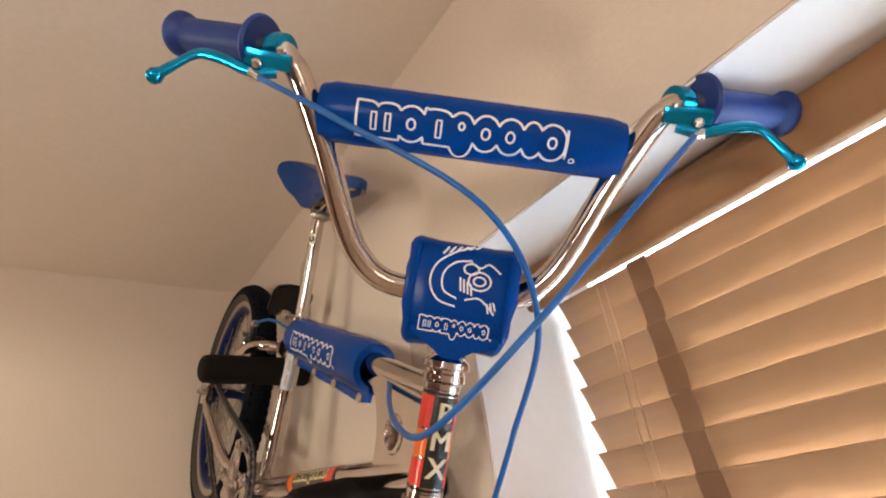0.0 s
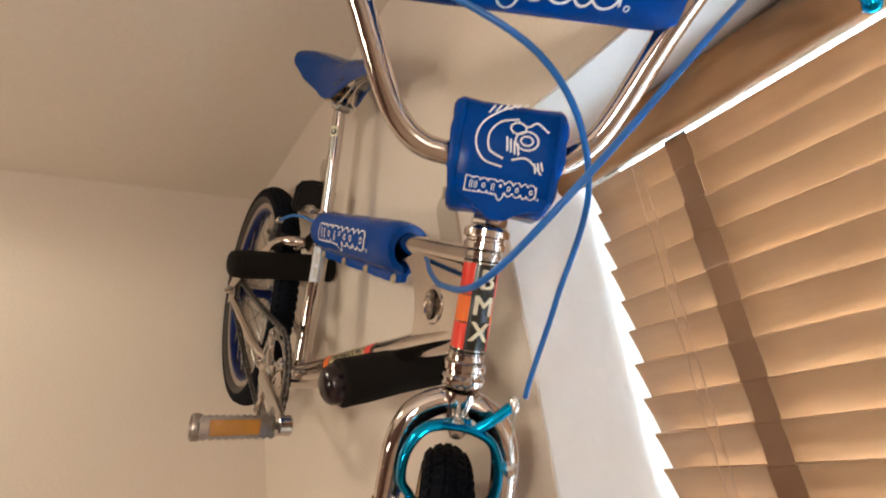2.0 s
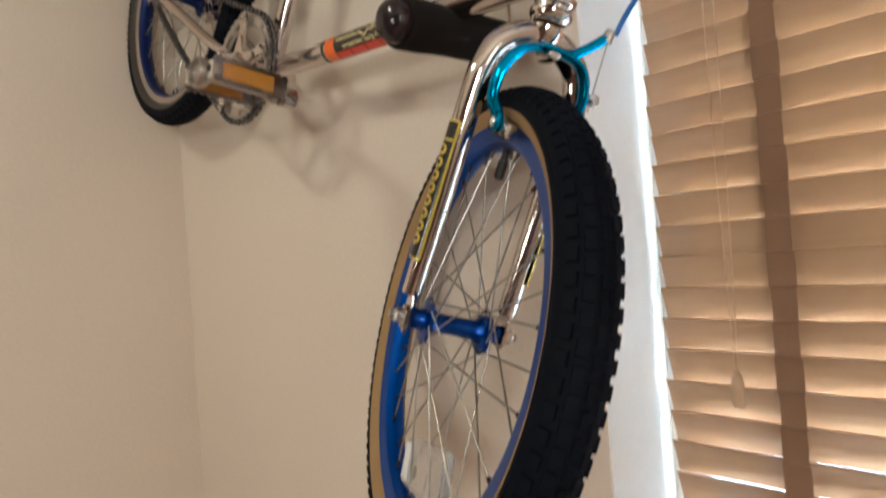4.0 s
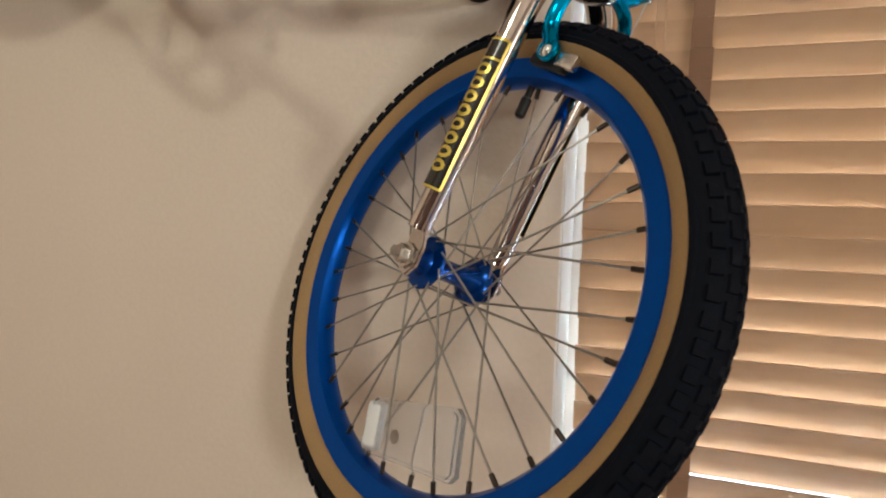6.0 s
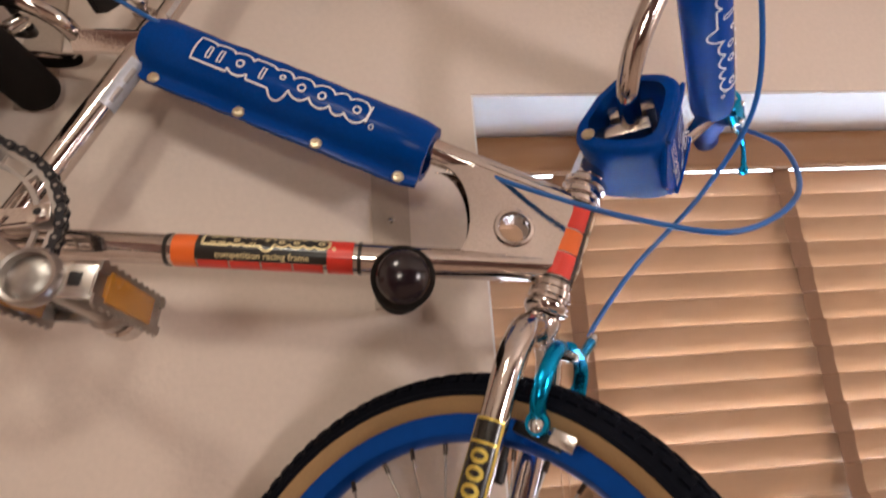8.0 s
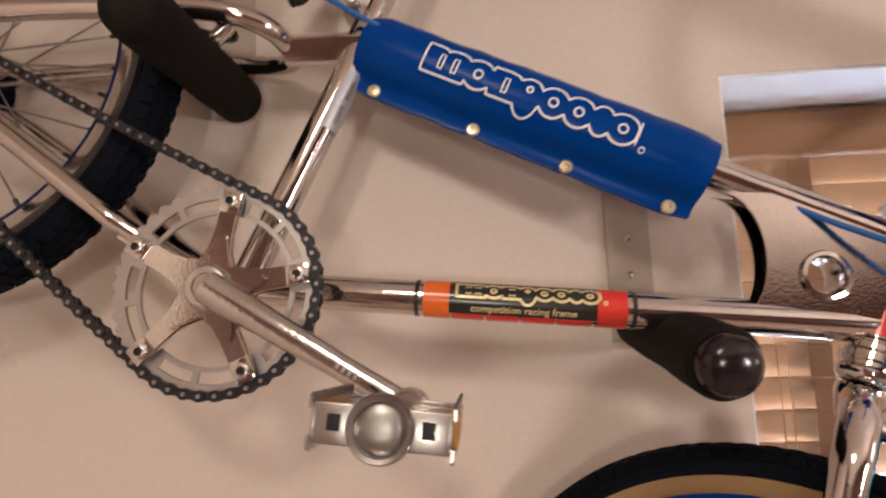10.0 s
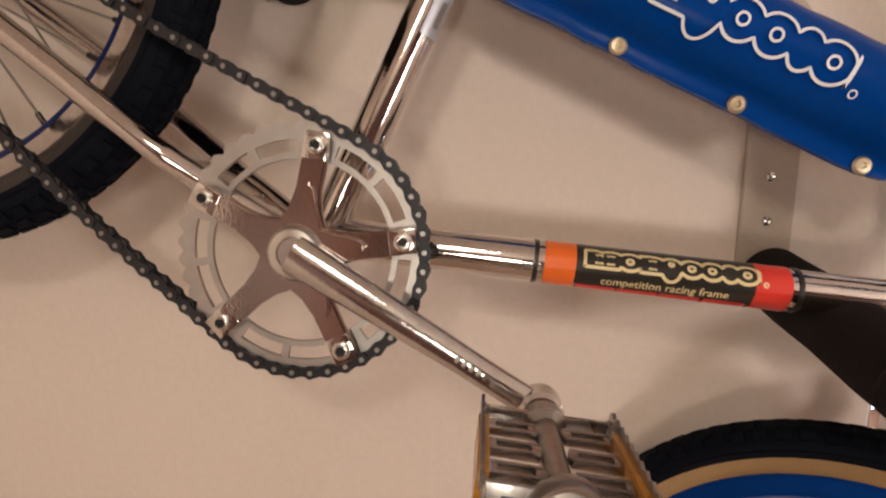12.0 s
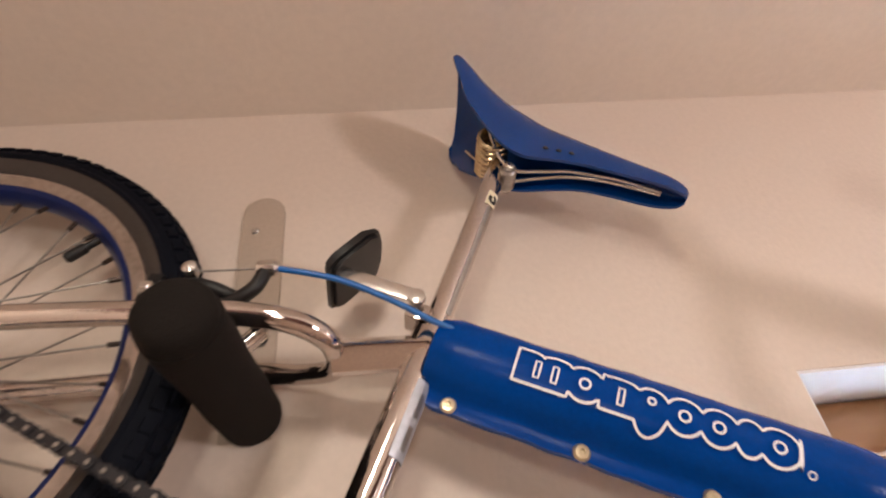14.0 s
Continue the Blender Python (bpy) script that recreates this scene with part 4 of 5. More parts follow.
def wheel(name, m, label, seed, valve_angle, cog):
    rim_prof = [(0.1900, -0.006), (0.1888, 0.0), (0.1900, 0.006), (0.1935, 0.0115), (0.1985, 0.0132), (0.2070, 0.0138), (0.2105, 0.0150), (0.2118, 0.0140), (0.2105, 0.0120), (0.2040, 0.0112), (0.2010, 0.006), (0.2010, -0.006), (0.2040, -0.0112), (0.2105, -0.0120), (0.2118, -0.0140), (0.2105, -0.0150), (0.2070, -0.0138), (0.1985, -0.0132), (0.1935, -0.0115)]
    w = part(name, lathe(rim_prof, (0, 0, 0), YV, 96, closed=True), NAVY if cog else RIMBLUE, bike, label, m=m)
    r0 = 0.2275
    crown = [(r0 + 0.0215 * math.sin(radians(a)), 0.0232 * math.cos(radians(a))) for a in range(-8, 189, 8)]
    part("tyre", lathe(crown + [(r, n * 0.9) for r, n in [(r0 - 0.003, -0.018), (r0 - 0.003, 0.018)]], (0, 0, 0), YV, 96, closed=True), TYRE, w, "black knobbly tyre")
    tagged(part("tread", tyre_tread(r0), TYRE, w, sharp=20), "black tread blocks", kind="stuff")
    for s in (-1, 1):
        side = [(0.2095, s * 0.0126), (0.2125, s * 0.0168), (0.2165, s * 0.0200), (0.2210, s * 0.0222), (0.2250, s * 0.0234)]
        part("sidewall", lathe(side + [(r, n - s * 0.0025) for r, n in side[::-1]], (0, 0, 0), YV, 96, closed=True), SKINDARK if cog else SKIN, w, "dark brown sidewall" if cog else "tan skin sidewall")
        if cog:
            flank = [(0.1985, s * 0.0134), (0.2070, s * 0.0140), (0.2105, s * 0.0152), (0.2121, s * 0.0141)]
            part("brake_track", lathe(flank + [(r, n - s * 0.0006) for r, n in flank[::-1]], (0, 0, 0), YV, 96, closed=True), TRACK, w, "silver worn braking flank")
        part("sidewall_line", lathe([(0.2240, s * 0.0226), (0.2252, s * 0.0243), (0.2290, s * 0.0244), (0.2310, s * 0.0220)], (0, 0, 0), YV, 96, closed=True), TYRE, w)
    # hub with two flanges
    hub = [(0.006, -0.050), (0.0105, -0.049), (0.0105, -0.040), (0.013, -0.036), (0.0235, -0.034), (0.0245, -0.0325), (0.0235, -0.031), (0.0150, -0.028), (0.0105, -0.020), (0.0100, 0.0), (0.0105, 0.020), (0.0150, 0.028), (0.0235, 0.031), (0.0245, 0.0325), (0.0235, 0.034), (0.013, 0.036), (0.0105, 0.040), (0.0105, 0.049), (0.006, 0.050)]
    part("hub", lathe(hub, (0, 0, 0), YV, 32), NAVY if cog else HUBBLUE, w, "blue anodised hub")
    part("axle", lathe([(0.0046, -0.071), (0.0046, 0.071)], (0, 0, 0), YV, 12), STEEL, w)
    for s in (-1, 1):
        nut = lathe([(0.0105, s * 0.0555), (0.0120, s * 0.0565), (0.0120, s * 0.058), (0.0085, s * 0.0585), (0.0085, s * 0.065), (0.0060, s * 0.067)], (0, 0, 0), YV, 6)
        part("axle_nut", nut, ALLOY, w, sharp=20)
    # thirty-six spokes, three-cross, with nipples at the rim
    meshes = {}
    for s in (-1, 1):
        for lead in (-1, 1):
            a = lead * radians(63)
            h = V((0.0215 * math.cos(a), s * (0.0322 + 0.0018 * lead), 0.0215 * math.sin(a)))
            e = V((0.1925, s * 0.002, 0.0))
            bm = tube([h, e], 0.00105, 6)
            d = (e - h).normalized()
            shaft = len(bm.faces)
            tube([e - d * 0.013, e + d * 0.003], 0.0022, 8, bm=bm)
            for i, f in enumerate(bm.faces):
                f.material_index = int(i >= shaft)
            meshes[s, lead] = mesh_of(bm, "spoke", STEEL)
            meshes[s, lead].materials.append(NIPPLE)
    for k in range(36):
        s, lead = (-1, 1)[k % 2], (-1, 1)[(k // 2) % 2]
        part("spoke", meshes[s, lead], STEEL, w, m=pose(0, 0, 0, 0, -10 * k - 4, 0))
    v = radians(valve_angle)
    d = V((math.cos(v), 0, math.sin(v)))
    part("valve", lathe([(0.0036, 0.0), (0.0036, 0.012), (0.0052, 0.013), (0.0052, 0.030), (0.0030, 0.032)], d * 0.190, -d, 12), BLACK, w, "black capped tyre valve")
    if cog:
        t = []
        for k in range(64):
            r = 0.0345 if k % 4 in (1, 2) else 0.0305
            t.append((r * math.cos(2 * math.pi * k / 64), r * math.sin(2 * math.pi * k / 64)))
        part("sprocket", plate(t, 0.003, pose(0, -0.047, 0)), STEEL, w, sharp=20)
    return w


front_wheel = wheel("front_wheel", WHEEL_F, "wheel with blue rim and tan sidewalls", 1, 96, False)
wheel("rear_wheel", WHEEL_R, "wheel with navy rim, worn flanks and brown sidewalls", 2, 42, True)


def spoke_reflector():
    """Clear reflector clipped between the spokes of the front wheel."""
    out = [(-0.062, -0.020), (-0.056, -0.026), (0.0, -0.028), (0.056, -0.030), (0.062, -0.024), (0.060, 0.022), (0.054, 0.028), (0.0, 0.026), (-0.050, 0.024), (-0.058, 0.016)]
    a = radians(-70)
    m = Matrix.Translation((0.147 * math.cos(a), 0.0, 0.147 * math.sin(a))) @ pose(0, 0, 0, 0, -26, 0)
    ref = part("spoke_reflector", plate(out, 0.012, bevel=0.003), LENS, front_wheel, "clear plastic spoke reflector", m=m)
    part("reflector_tab", rbox((0.024, 0.0128, 0.044), pose(-0.0475, 0, -0.001), 0.005), INKW, ref, "white reflector end")
    part("reflector_mark", lathe([(0.0065, 0.0), (0.0060, 0.0006), (0.0010, 0.0006)], (-0.012, -0.0062, -0.006), (0, -1, 0), 9), STEEL, ref, "small grey printed mark")


spoke_reflector()


def crankset():
    yr = -0.0475
    # chainring built in polar cells with slots
    bm = bmesh.new()
    n, radii = 168, (0.0625, 0.0665, 0.0755, 0.0800)
    pitch = 42
    grid = []
    for j in range(n):
        t = 2 * math.pi * j / n
        tip = (0.0835, 0.0862, 0.0878, 0.0862)[j % 4]
        grid.append([(r * math.cos(t), r * math.sin(t)) for r in (*radii, tip)])
    vs = [[bm.verts.new((x, yr, z)) for x, z in row] for row in grid]
    for j in range(n):
        ang = (360 * j / n - 6) % 72
        for i in range(4):
            slot = i == 1 and (11 < ang < 34 or 38 < ang < 61)
            if not slot:
                a, b = vs[j], vs[(j + 1) % n]
                bm.faces.new((a[i], a[i + 1], b[i + 1], b[i]))
    ext = bmesh.ops.extrude_face_region(bm, geom=bm.faces[:])
    bmesh.ops.translate(bm, verts=[v for v in ext["geom"] if isinstance(v, bmesh.types.BMVert)], vec=(0, 0.0032, 0))
    cs = part("crankset", bm, RINGALLOY, bike, "polished alloy crankset with a slotted chainring", sharp=30)
    # five-arm spider
    out = []
    for k in range(5):
        a = radians(6 + 72 * k)
        for r, lat in ((0.0300, -0.0112), (0.0430, -0.0088), (0.0700, -0.0086), (0.0775, -0.0070), (0.0800, 0.0), (0.0775, 0.0070), (0.0700, 0.0086), (0.0430, 0.0088), (0.0300, 0.0112)):
            out.append((r * math.cos(a) - lat * math.sin(a), r * math.sin(a) + lat * math.cos(a)))
        b = a + radians(36)
        out.append((0.0262 * math.cos(b), 0.0262 * math.sin(b)))
    part("spider", plate(out, 0.0060, pose(0, -0.0535, 0), bevel=0.0020), CHROME, cs, "mirror polished five-arm spider")
    star = []
    for k in range(5):
        a = radians(6 + 72 * k)
        for r, lat in ((0.0335, -0.0085), (0.0440, -0.0048), (0.0475, 0.0), (0.0440, 0.0048), (0.0335, 0.0085)):
            star.append((r * math.cos(a) - lat * math.sin(a), r * math.sin(a) + lat * math.cos(a)))
        b = a + radians(36)
        star.append((0.0240 * math.cos(b), 0.0240 * math.sin(b)))
    part("spider_star", plate(star, 0.0030, pose(0, -0.0575, 0), bevel=0.0012), CHROME, cs, "raised star on the spider")
    for k in range(5):
        a = radians(6 + 72 * k)
        c = V((0.072 * math.cos(a), -0.0570, 0.072 * math.sin(a)))
        part("chainring_bolt", lathe([(0.0062, 0.0), (0.0062, 0.0022), (0.0050, 0.0030), (0.0034, 0.0030), (0.0032, -0.0006)], c, (0, -1, 0), 16), ALLOY, cs)
        # black disc in the bolt's recess stands for the dark of its socket
        part("socket_shade", lathe([(0.0030, 0.0), (0.0030, 0.0012), (0.0004, 0.0012)], c, (0, -1, 0), 8), BLACK, cs)
        part("spider_pad", rbox((0.0185, 0.0022, 0.0165), Matrix.Translation((0.0715 * math.cos(a), -0.0562, 0.0715 * math.sin(a))) @ pose(0, 0, 0, 0, -math.degrees(a), 0), 0.0009), CHROME, cs)
    part("crank_boss", lathe([(0.0195, 0.0), (0.0190, 0.005), (0.0160, 0.0090), (0.0110, 0.0100), (0.0100, 0.0085)], (0, -0.055, 0), (0, -1, 0), 30), ALLOY, cs)
    pts = spline([(0.0, -0.062, 0.0), (0.045, -0.065, -0.0270), (0.100, -0.068, -0.0600), (0.145, -0.072, -0.0870), (0.160, -0.073, -0.0955)], 6)
    n2 = len(pts)
    rads = [0.0140 - 0.0045 * min(1, i / (n2 * 0.55)) + 0.0035 * max(0, (i - n2 * 0.8) / (n2 * 0.2)) for i in range(n2)]
    part("crank_arm", tube(pts, rads, 18, flat=(0, 1, 0)), CRANKALLOY, cs, "forged alloy crank arm")
    part("crank_eye", lathe([(0.0115, 0.010), (0.0140, 0.008), (0.0140, -0.008), (0.0115, -0.010)], (0.160, -0.073, -0.0955), YV, 22), CRANKALLOY, cs)
    for k in range(5):
        q = V((0.108, -0.0745, -0.0648)) + V((0.857, -0.07, -0.514)) * 0.0052 * k
        part("crank_mark", rbox((0.0030, 0.0012, 0.0044), Matrix.Translation(q) @ pose(0, 0, 0, 0, 31, 0), 0.0005), STEEL, cs)
    # right pedal: spindle, body, toothed cage sides, amber lenses
    m = Matrix.Translation((0.160, -0.086, -0.0955)) @ pose(0, 0, 0, 0, 7, 0)
    pd = part("pedal", lathe([(0.0045, 0.01), (0.0060, 0.0), (0.0125, -0.004), (0.0125, -0.014), (0.0078, -0.018), (0.0070, -0.086), (0.0120, -0.091), (0.0168, -0.096), (0.0178, -0.100), (0.0176, -0.105), (0.0164, -0.1072), (0.0142, -0.1066), (0.0130, -0.1010)], (0, 0, 0), YV, 26), PEDALSTEEL, bike, "grey alloy cage pedal with amber reflectors", m=m)
    for sx in (-1, 1):
        for sz in (-1, 1):
            teeth = []
            for k in range(21):
                y = -0.010 - 0.0046 * k
                teeth.append((y, sz * (0.0150 if k % 2 else 0.0128)))
            o = teeth + [(-0.102, sz * 0.007), (-0.010, sz * 0.007)]
            bm = plate(o, 0.0018, pose(sx * 0.0372, 0, 0, 0, 0, 90))
            part("cage_edge", bm, PEDALSTEEL, pd, sharp=20)
        part("cage_side", rbox((0.0018, 0.092, 0.017), pose(sx * 0.0355, -0.056, 0), 0.0005), PEDALSTEEL, pd)
        part("pedal_lens", rbox((0.0060, 0.062, 0.0195), pose(sx * 0.0362, -0.060, 0), 0.0012), AMBER, pd, "amber pedal reflector")
    for y in (-0.012, -0.100):
        for sx in (-1, 1):
            end = part("cage_end", rbox((0.027, 0.003, 0.021 if y < -0.05 else 0.016), pose(sx * 0.0225, y, 0), 0.0012), ALLOY if y < -0.05 else PEDALSTEEL, pd)
            if y < -0.05:
                # no hole is cut: a black block gives the slot's shade
                part("end_slot_shade", rbox((0.007, 0.0012, 0.0085), pose(sx * 0.0245, y - 0.0017, 0.001), 0.0004), BLACK, end, "black block in place of a shaded slot")
    for k in range(3):
        for sx in (-1, 1):
            bm = bmesh.new()
            for dy in (-0.0048, 0.0048):
                rbox((0.026, 0.0030, 0.005), pose(0, dy, 0), 0.0008, bm)
            for dx in (-0.0112, 0.0112):
                rbox((0.0050, 0.0065, 0.0046), pose(dx, 0, 0), 0.0008, bm)
            part("cage_rung", bm, PEDALSTEEL, pd, m=pose(sx * 0.0205, -0.032 - 0.0235 * k, 0.004))
    part("dust_cap", lathe([(0.0134, 0.0), (0.0134, 0.0020), (0.0112, 0.0036), (0.0050, 0.0044), (0.0006, 0.0046)], (0, -0.1000, 0), (0, -1, 0), 22), STEEL, pd, "dull recessed dust cap")


crankset()


def chain():
    """Roller chain round chainring and sprocket, one object for each link."""
    y, pitch = -0.0460, 0.0127
    r1, r2, c2 = 0.0846, 0.0325, V((REAR.x, 0, REAR.z))
    d = -c2
    dist, ang = d.length, math.atan2(d.z, d.x)
    off = math.asin((r1 - r2) / dist)
    up, dn = ang + math.pi / 2 + off, ang - math.pi / 2 - off
    path = []
    pt = lambda c, r, a: V((c.x + r * math.cos(a), y, c.z + r * math.sin(a)))
    top0, top1 = pt(c2, r2, up), pt(V((0, 0, 0)), r1, up)
    low0, low1 = pt(V((0, 0, 0)), r1, dn), pt(c2, r2, dn)
    for k in range(41):
        path.append(top0.lerp(top1, k / 40) + V((-0.35, 0, -0.8)) * 0.006 * math.sin(math.pi * k / 40))
    a = up
    while a > dn:
        path.append(pt(V((0, 0, 0)), r1, a))
        a -= 0.03
    for k in range(41):
        path.append(low0.lerp(low1, k / 40) + V((-0.4, 0, -0.9)) * 0.010 * math.sin(math.pi * k / 40))
    a = dn
    while a > up - 2 * math.pi:
        path.append(pt(c2, r2, a))
        a -= 0.05
    lens = [0.0]
    for p, q in zip(path, path[1:]):
        lens.append(lens[-1] + (q - p).length)
    count = int(lens[-1] / pitch) // 2 * 2
    step = lens[-1] / count

    def at(s):
        s %= lens[-1]
        for i in range(len(lens) - 1):
            if lens[i + 1] >= s:
                return path[i].lerp(path[i + 1], (s - lens[i]) / max(lens[i + 1] - lens[i], 1e-9))
        return path[-1]

    def link_mesh(outer):
        bm = bmesh.new()
        oy = 0.0040 if outer else 0.0026
        o = []
        for k in range(9):
            t = -math.pi / 2 + math.pi * k / 8
            o.append((0.00635 + 0.0046 * math.cos(t), 0.0046 * math.sin(t)))
        o += [(0.0, 0.0030)] + [(-x, -z) for x, z in o[:9]] + [(0.0, -0.0030)]
        for s in (-1, 1):
            merge(bm, plate(o, 0.0010, pose(0, s * oy, 0)))
        flat = len(bm.faces)
        for x in (-0.00635, 0.00635):
            lathe([(0.0018, -0.0052), (0.0018, 0.0052)] if outer else [(0.0036, -0.0022), (0.0036, 0.0022)], (x, 0, 0), YV, 8, bm=bm)
        for i, f in enumerate(bm.faces):
            f.material_index = int(i >= flat)
        me = mesh_of(bm, "link", CHAINMAT, 30)
        me.materials.append(STEEL)
        return me

    me = [link_mesh(True), link_mesh(False)]
    ch = part("chain", tube([top0, top0.lerp(top1, 0.004)], 0.0018, 6), CHAINMAT, bike, "oily steel roller chain")
    for k in range(count):
        a, b = at(k * step), at((k + 1) * step)
        t = math.degrees(math.atan2(b.z - a.z, b.x - a.x))
        mid = (a + b) / 2
        part("link", me[k % 2], CHAINMAT, ch, m=pose(mid.x, mid.y, mid.z, 0, -t, 0))


chain()


def saddle():
    """Moulded plastic saddle: skin with skirts, springs and rails below."""
    o = V((0.178, -0.0155, 0.5415))
    A, up = V((0.793, 0, -0.609)), V((0.609, 0, 0.793))
    roll = radians(1)
    H, across = up * math.cos(roll) - YV * math.sin(roll), YV * math.cos(roll) + up * math.sin(roll)
    st_ = [(-0.009, 0.066, 0.0165, 0.014), (-0.004, 0.0695, 0.018, 0.023), (0.004, 0.068, 0.0185, 0.032), (0.015, 0.062, 0.0185, 0.041), (0.030, 0.053, 0.017, 0.053), (0.060, 0.0385, 0.014, 0.063), (0.085, 0.0325, 0.012, 0.071), (0.110, 0.0265, 0.011, 0.069), (0.140, 0.0230, 0.011, 0.053), (0.170, 0.0195, 0.012, 0.040), (0.205, 0.0180, 0.012, 0.032), (0.235, 0.0175, 0.012, 0.026), (0.253, 0.0155, 0.011, 0.021), (0.266, 0.0105, 0.009, 0.016), (0.271, 0.005, 0.006, 0.010)]
    bm = bmesh.new()
    rows_o, rows_i = [], []
    for a, w, h, d in spline(st_, 4):
        crown = 0.004 * max(0, 1 - max(a, 0) / 0.11)
        half = [(-1.0, -d), (-0.985, -d * 0.60), (-0.90, -d * 0.30), (-0.70, -d * 0.08), (-0.40, 0.0), (-0.2, 0.001), (0.0, 0.001)]
        outline = spline([(x, z, 0) for x, z in half + [(-x, z) for x, z in half[-2::-1]]], 3)
        for rows, k in ((rows_o, 0.0), (rows_i, 0.0035)):
            rows.append([bm.verts.new(o + A * a + across * p.x * (w - k) + H * (h + p.y + crown * (1 - min(1, p.x * p.x)) - k * max(0, 1 - p.x * p.x))) for p in outline])
    n = len(rows_o[0])
    for rows in (rows_o, rows_i):
        for p, q in zip(rows, rows[1:]):
            for j in range(n - 1):
                bm.faces.new((p[j], p[j + 1], q[j + 1], q[j]))
    for j in (0, n - 1):
        for i in range(len(rows_o) - 1):
            bm.faces.new((rows_o[i][j], rows_o[i + 1][j], rows_i[i + 1][j], rows_i[i][j]))
    for i in (0, -1):
        for j in range(n - 1):
            bm.faces.new((rows_o[i][j], rows_o[i][j + 1], rows_i[i][j + 1], rows_i[i][j]))
    sd = part("saddle", bm, SEATBLUE, bike, "blue moulded plastic saddle, nose pointing down", sharp=55)
    pl = lambda a, y, h: o + A * a + across * y + H * h
    for s in (-1, 1):
        rail = spline([pl(0.246, s * 0.002, -0.006), pl(0.207, s * 0.003, -0.012), pl(0.179, s * 0.003, -0.020), pl(0.152, s * 0.004, -0.031), pl(0.1275, s * 0.005, -0.048), pl(0.103, s * 0.008, -0.064), pl(0.080, s * 0.016, -0.056), pl(0.050, s * 0.034, -0.030), pl(0.022, s * 0.044, -0.010)], 5)
        part("saddle_rail", tube(rail, 0.0021, 10), ALLOY, sd, "pale metal rail")
        for k, a in enumerate((0.1245, 0.1375, 0.150)):
            q = pl(a, s * (0.0246 - 0.0014 * k), -0.034 + 0.005 * k)
            part("skirt_rivet", lathe([(0.0030, 0.0), (0.0024, 0.0012), (0.0006, 0.0012)], q, YV * s + H * 0.3, 10), BLACK, sd)
    coil = []
    for k in range(70):
        t = k * 0.62
        coil.append(pl(0.070, -0.024 + 0.0007 * k, -0.044) + (A * math.cos(t) + H * math.sin(t)) * 0.0155)
    part("saddle_spring", tube(coil, 0.0030, 8), GOLDM, sd, "coiled saddle spring")
    part("saddle_clamp", lathe([(0.007, -0.013), (0.0090, -0.011), (0.0090, 0.011), (0.007, 0.013)], pl(0.100, 0.004, -0.066), YV, 20), STEEL, sd)
    for s in (-1, 1):
        part("clamp_nut", lathe([(0.0058, 0.0), (0.0058, 0.005), (0.0030, 0.007)], pl(0.100, 0.004 + s * 0.013, -0.066), YV * s, 6), ALLOY, sd, sharp=20)


saddle()


def rear_reflector():
    c = V((0.055, 0.000, 0.330))
    nrm, up = V((-0.68, -0.12, 0.72)).normalized(), V((0.73, 0.0, 0.69))
    up = (up - nrm * up.dot(nrm)).normalized()
    wide = nrm.cross(up)
    m = Matrix(((wide.x, nrm.x, up.x, c.x), (wide.y, nrm.y, up.y, c.y), (wide.z, nrm.z, up.z, c.z), (0, 0, 0, 1)))
    out = [(-0.040, -0.020), (-0.033, -0.031), (0.033, -0.031), (0.040, -0.020), (0.040, 0.017), (0.032, 0.029), (0.012, 0.034), (-0.012, 0.034), (-0.032, 0.029), (-0.040, 0.017)]
    rf = part("rear_reflector", plate(out, 0.013, m, bevel=0.004), BLACK, bike, "black rear reflector housing on a steel bracket")
    part("reflector_bracket", rbox((0.080, 0.003, 0.013), pose(0.074, -0.022, 0.295, 0, 26.6, 0), 0.001), ALLOY, rf)
    part("bracket_bolt", lathe([(0.0040, 0.0), (0.0066, 0.001), (0.0066, 0.006), (0.0030, 0.008)], c + V((0.008, -0.010, -0.030)), (0.4, -0.9, 0.0), 6), ALLOY, rf, sharp=20)


rear_reflector()


def rear_brake():
    rb = part("rear_brake", lathe([(0.0045, -0.010), (0.0080, -0.008), (0.0080, 0.012), (0.0040, 0.016)], (-0.030, 0, 0.262), (0.7, 0, 0.7), 16), ALLOY, bike, "dark caliper brake at the rear wheel")
    for s in (-1, 1):
        arm = spline([(-0.024, s * 0.010, 0.270), (-0.034, s * 0.032, 0.280), (-0.060, s * 0.042, 0.290), (-0.092, s * 0.036, 0.296), (-0.104, s * 0.028, 0.296)], 5)
        part("caliper_arm", tube(arm, 0.0058, 12), BLACK, rb)
        part("brake_block", rbox((0.012, 0.010, 0.040), pose(-0.110, s * 0.0235, 0.298, 0, 15, 0), 0.002), BLACK, rb)
        part("block_bolt", lathe([(0.0040, 0), (0.0065, 0.001), (0.0065, 0.007), (0.0035, 0.010)], (-0.108, s * 0.030, 0.298), (0, s, 0), 10), ALLOY, rb)
    part("cable_arm", tube(spline([(-0.046, -0.036, 0.2735), (-0.030, -0.042, 0.2755), (-0.018, -0.045, 0.283), (-0.012, -0.046, 0.296)], 4), 0.0062, 10), BLACK, rb)
    part("cable_stop", lathe([(0.0060, -0.008), (0.0068, -0.006), (0.0068, 0.006), (0.0040, 0.009)], (-0.010, -0.046, 0.300), (0.97, 0, -0.05), 12), ALLOY, rb)
    part("brake_wire", tube([(-0.012, -0.046, 0.300), (-0.072, -0.046, 0.302)], 0.0009, 6), STEEL, rb)
    part("anchor_bolt", lathe([(0.0045, -0.006), (0.0060, -0.005), (0.0060, 0.006), (0.0030, 0.008)], (-0.070, -0.046, 0.303), (0, -1, 0), 8), ALLOY, rb)


rear_brake()


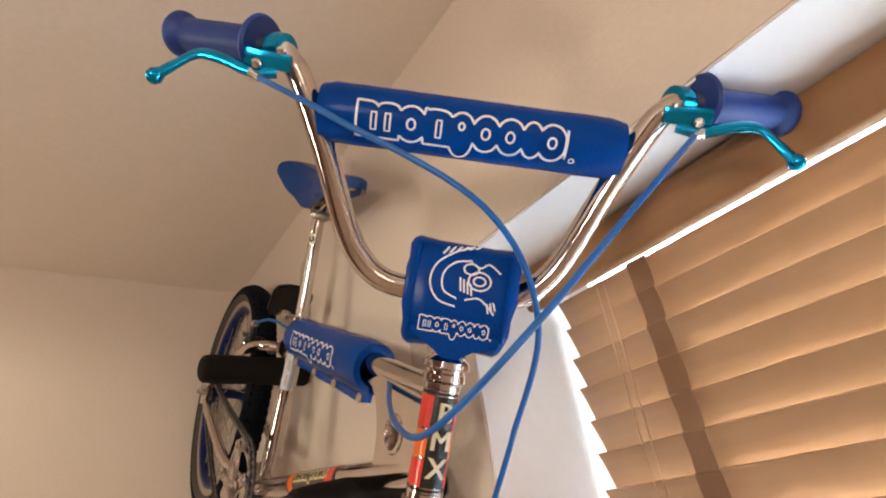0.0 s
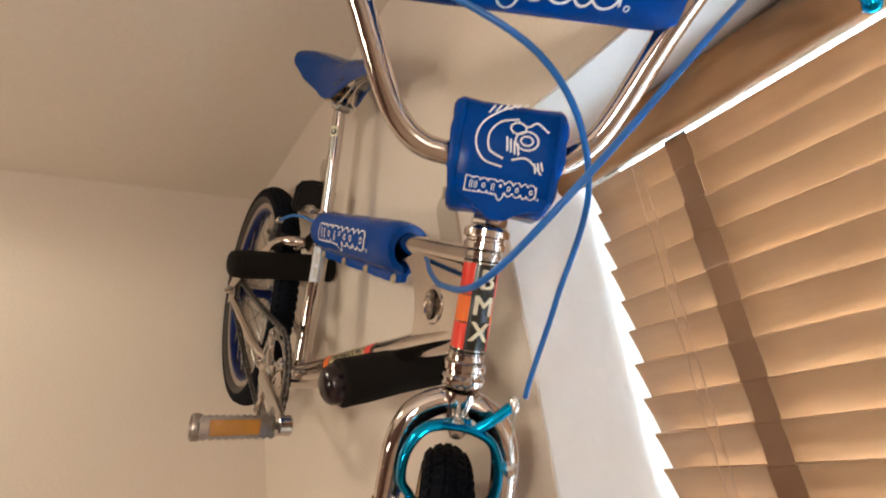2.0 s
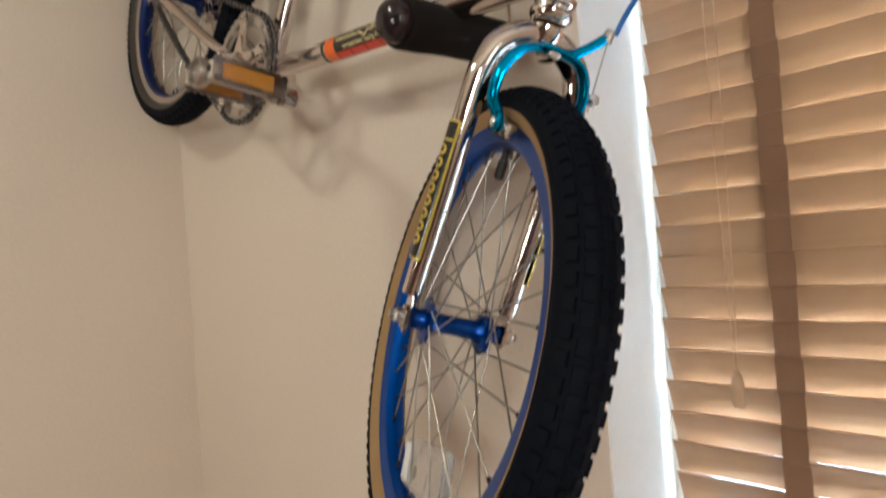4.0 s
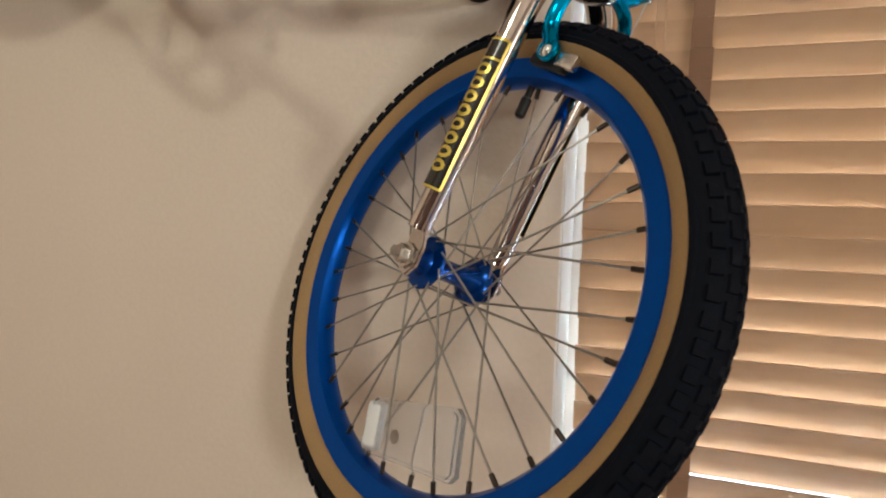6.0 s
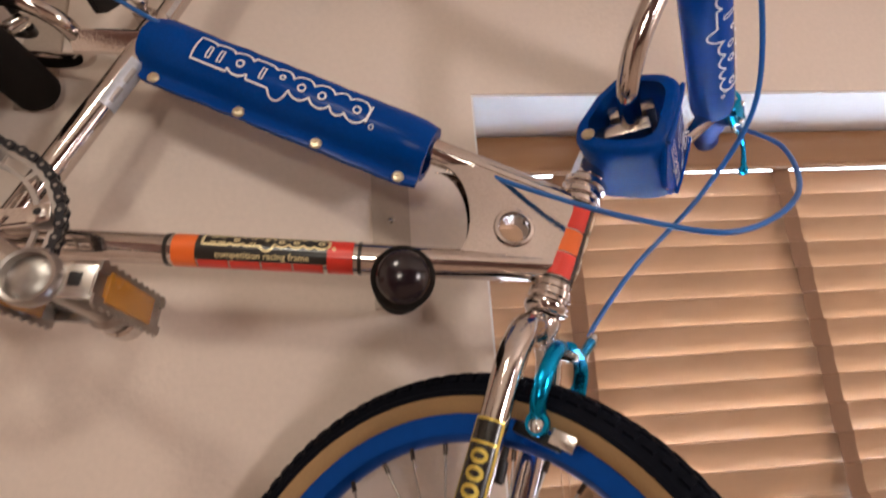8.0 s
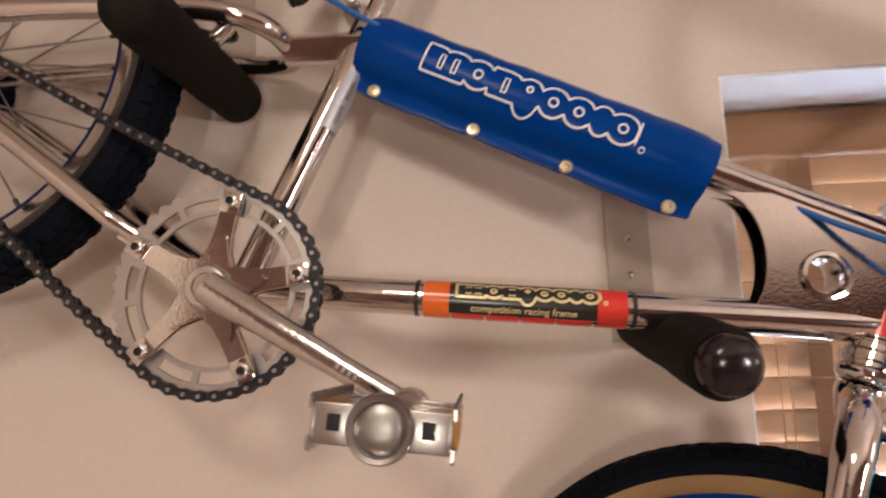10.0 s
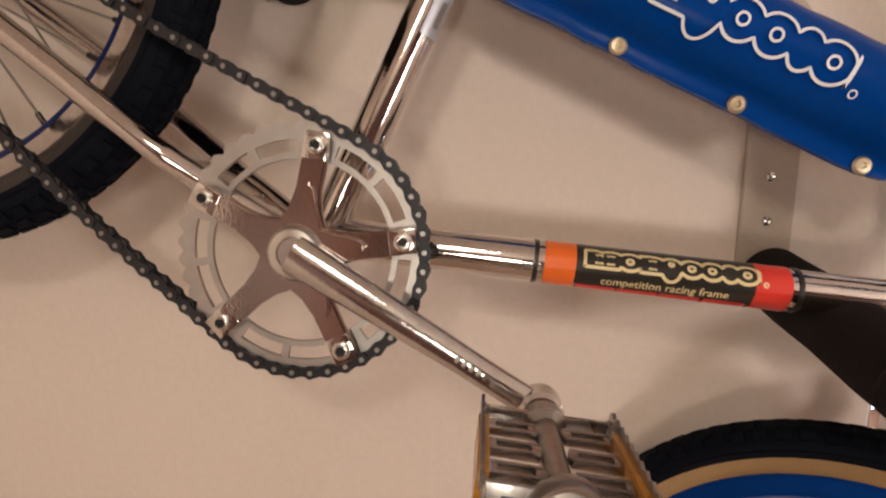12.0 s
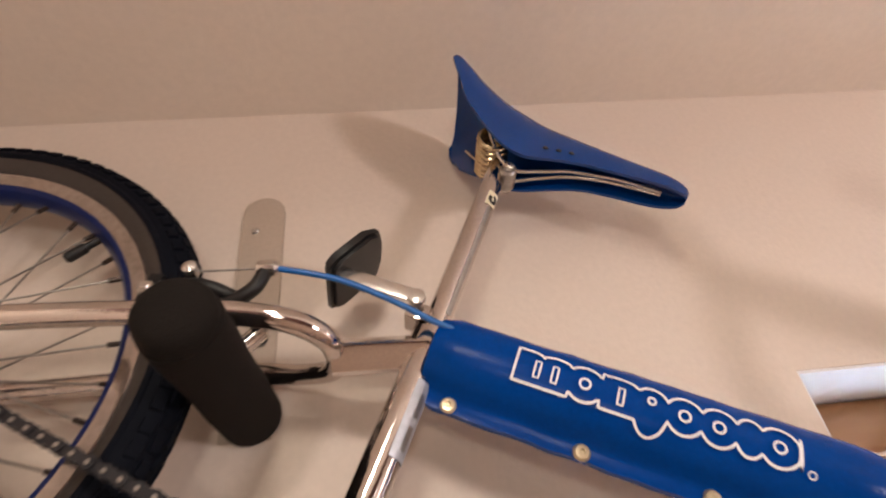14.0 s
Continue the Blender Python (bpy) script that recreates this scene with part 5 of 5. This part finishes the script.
LOCAL = BARS


def cables():
    near, far = LOCAL @ adjuster(-1, 0.012), LOCAL @ adjuster(1, 0.012)
    c1 = spline([near, (0.692, -0.187, 0.179), (0.738, -0.082, 0.098), (0.705, -0.013, 0.031), (0.627, 0.013, -0.040), (0.577, 0.019, -0.095), (0.564, 0.020, -0.113)], 10)
    part("front_brake_cable", tube(c1, 0.0026, 10), CABLE, bike, "bright blue cable housing")
    c2 = spline([far, (0.820, -0.002, 0.088), (0.755, -0.074, -0.005), (0.669, -0.096, -0.049), (0.593, -0.078, -0.028), (0.527, -0.049, 0.011), (0.468, -0.018, 0.056), (0.413, -0.018, 0.098), (0.37, -0.016, 0.125)], 10)
    part("rear_brake_cable", tube(c2, 0.0026, 10), CABLE, bike, "bright blue cable housing")
    c3 = spline([(0.185, -0.020, 0.215), (0.127, -0.027, 0.2445), (0.090, -0.031, 0.268), (0.056, -0.037, 0.285), (0.030, -0.042, 0.2925), (-0.004, -0.046, 0.2995)], 10)
    part("rear_brake_cable", tube(c3, 0.0026, 10), CABLE, bike, "bright blue cable housing")


cables()

# ---- wall hooks ----


def hook(x, z, top, screws, cap, label, slope, tip):
    """Wall bracket: long plate with rounded top, screws, padded arm with an end cap."""
    h = base("bike_hook", pose(x, 0, z), label, "bike hook", "padded bike hooks")
    n = 10
    low = z - 0.02
    out = [(-0.0225, low - z), (0.0225, low - z), (0.0225, top - z - 0.0225)]
    out += [(0.0225 * math.cos(math.pi * k / n), top - z - 0.0225 + 0.0225 * math.sin(math.pi * k / n)) for k in range(1, n)]
    out += [(-0.0225, top - z - 0.0225)]
    part("hook_plate", plate(out, 0.005, pose(-0.006, -0.0025, 0), bevel=0.001), PLATE, h, "satin metal wall plate")
    for sx, sz in screws:
        part("screw", lathe([(0.0042, 0.0), (0.0042, 0.0008), (0.0025, 0.0024), (0.0006, 0.0016)], (sx - x, -0.005, sz - z), (0, -1, 0), 12), ALLOY, h)
    r = 0.0268
    arm = V((0, -1, -slope))
    part("foam_sleeve", lathe([(r - 0.003, 0.006), (r, 0.010), (r, 0.034), (r + 0.0006, 0.06), (r - 0.0008, 0.11), (r + 0.0004, 0.16), (r, 0.189)], (0, 0, 0), arm, 30), FOAM, h, "black foam sleeve")
    part("sleeve_end", lathe([(r - 0.0004, 0.1892), (r - 0.002, 0.1915), (tip - 0.001, 0.1922)], (0, 0, 0), arm, 30), FOAM, h)
    dome = [(tip, 0.1895), (tip, 0.197), (0.96 * tip, 0.2015), (0.85 * tip, 0.2055), (0.64 * tip, 0.2085), (0.34 * tip, 0.2105), (0.05 * tip, 0.2110)]
    part("end_cap", lathe(dome, (0, 0, 0), arm, 30), cap, h, "rounded black end cap")


hook(0.952, 1.770, 2.004, [(0.946, 1.857), (0.946, 1.818)], GLOSSBLACK, "padded black hook on a satin wall plate under the down tube", 0.13, 0.0222)
hook(0.531, 2.033, 2.292, [(0.517, 2.243), (0.517, 2.170)], FOAM, "padded black hook on a satin wall plate under the seat stays", 0.0, 0.0255)
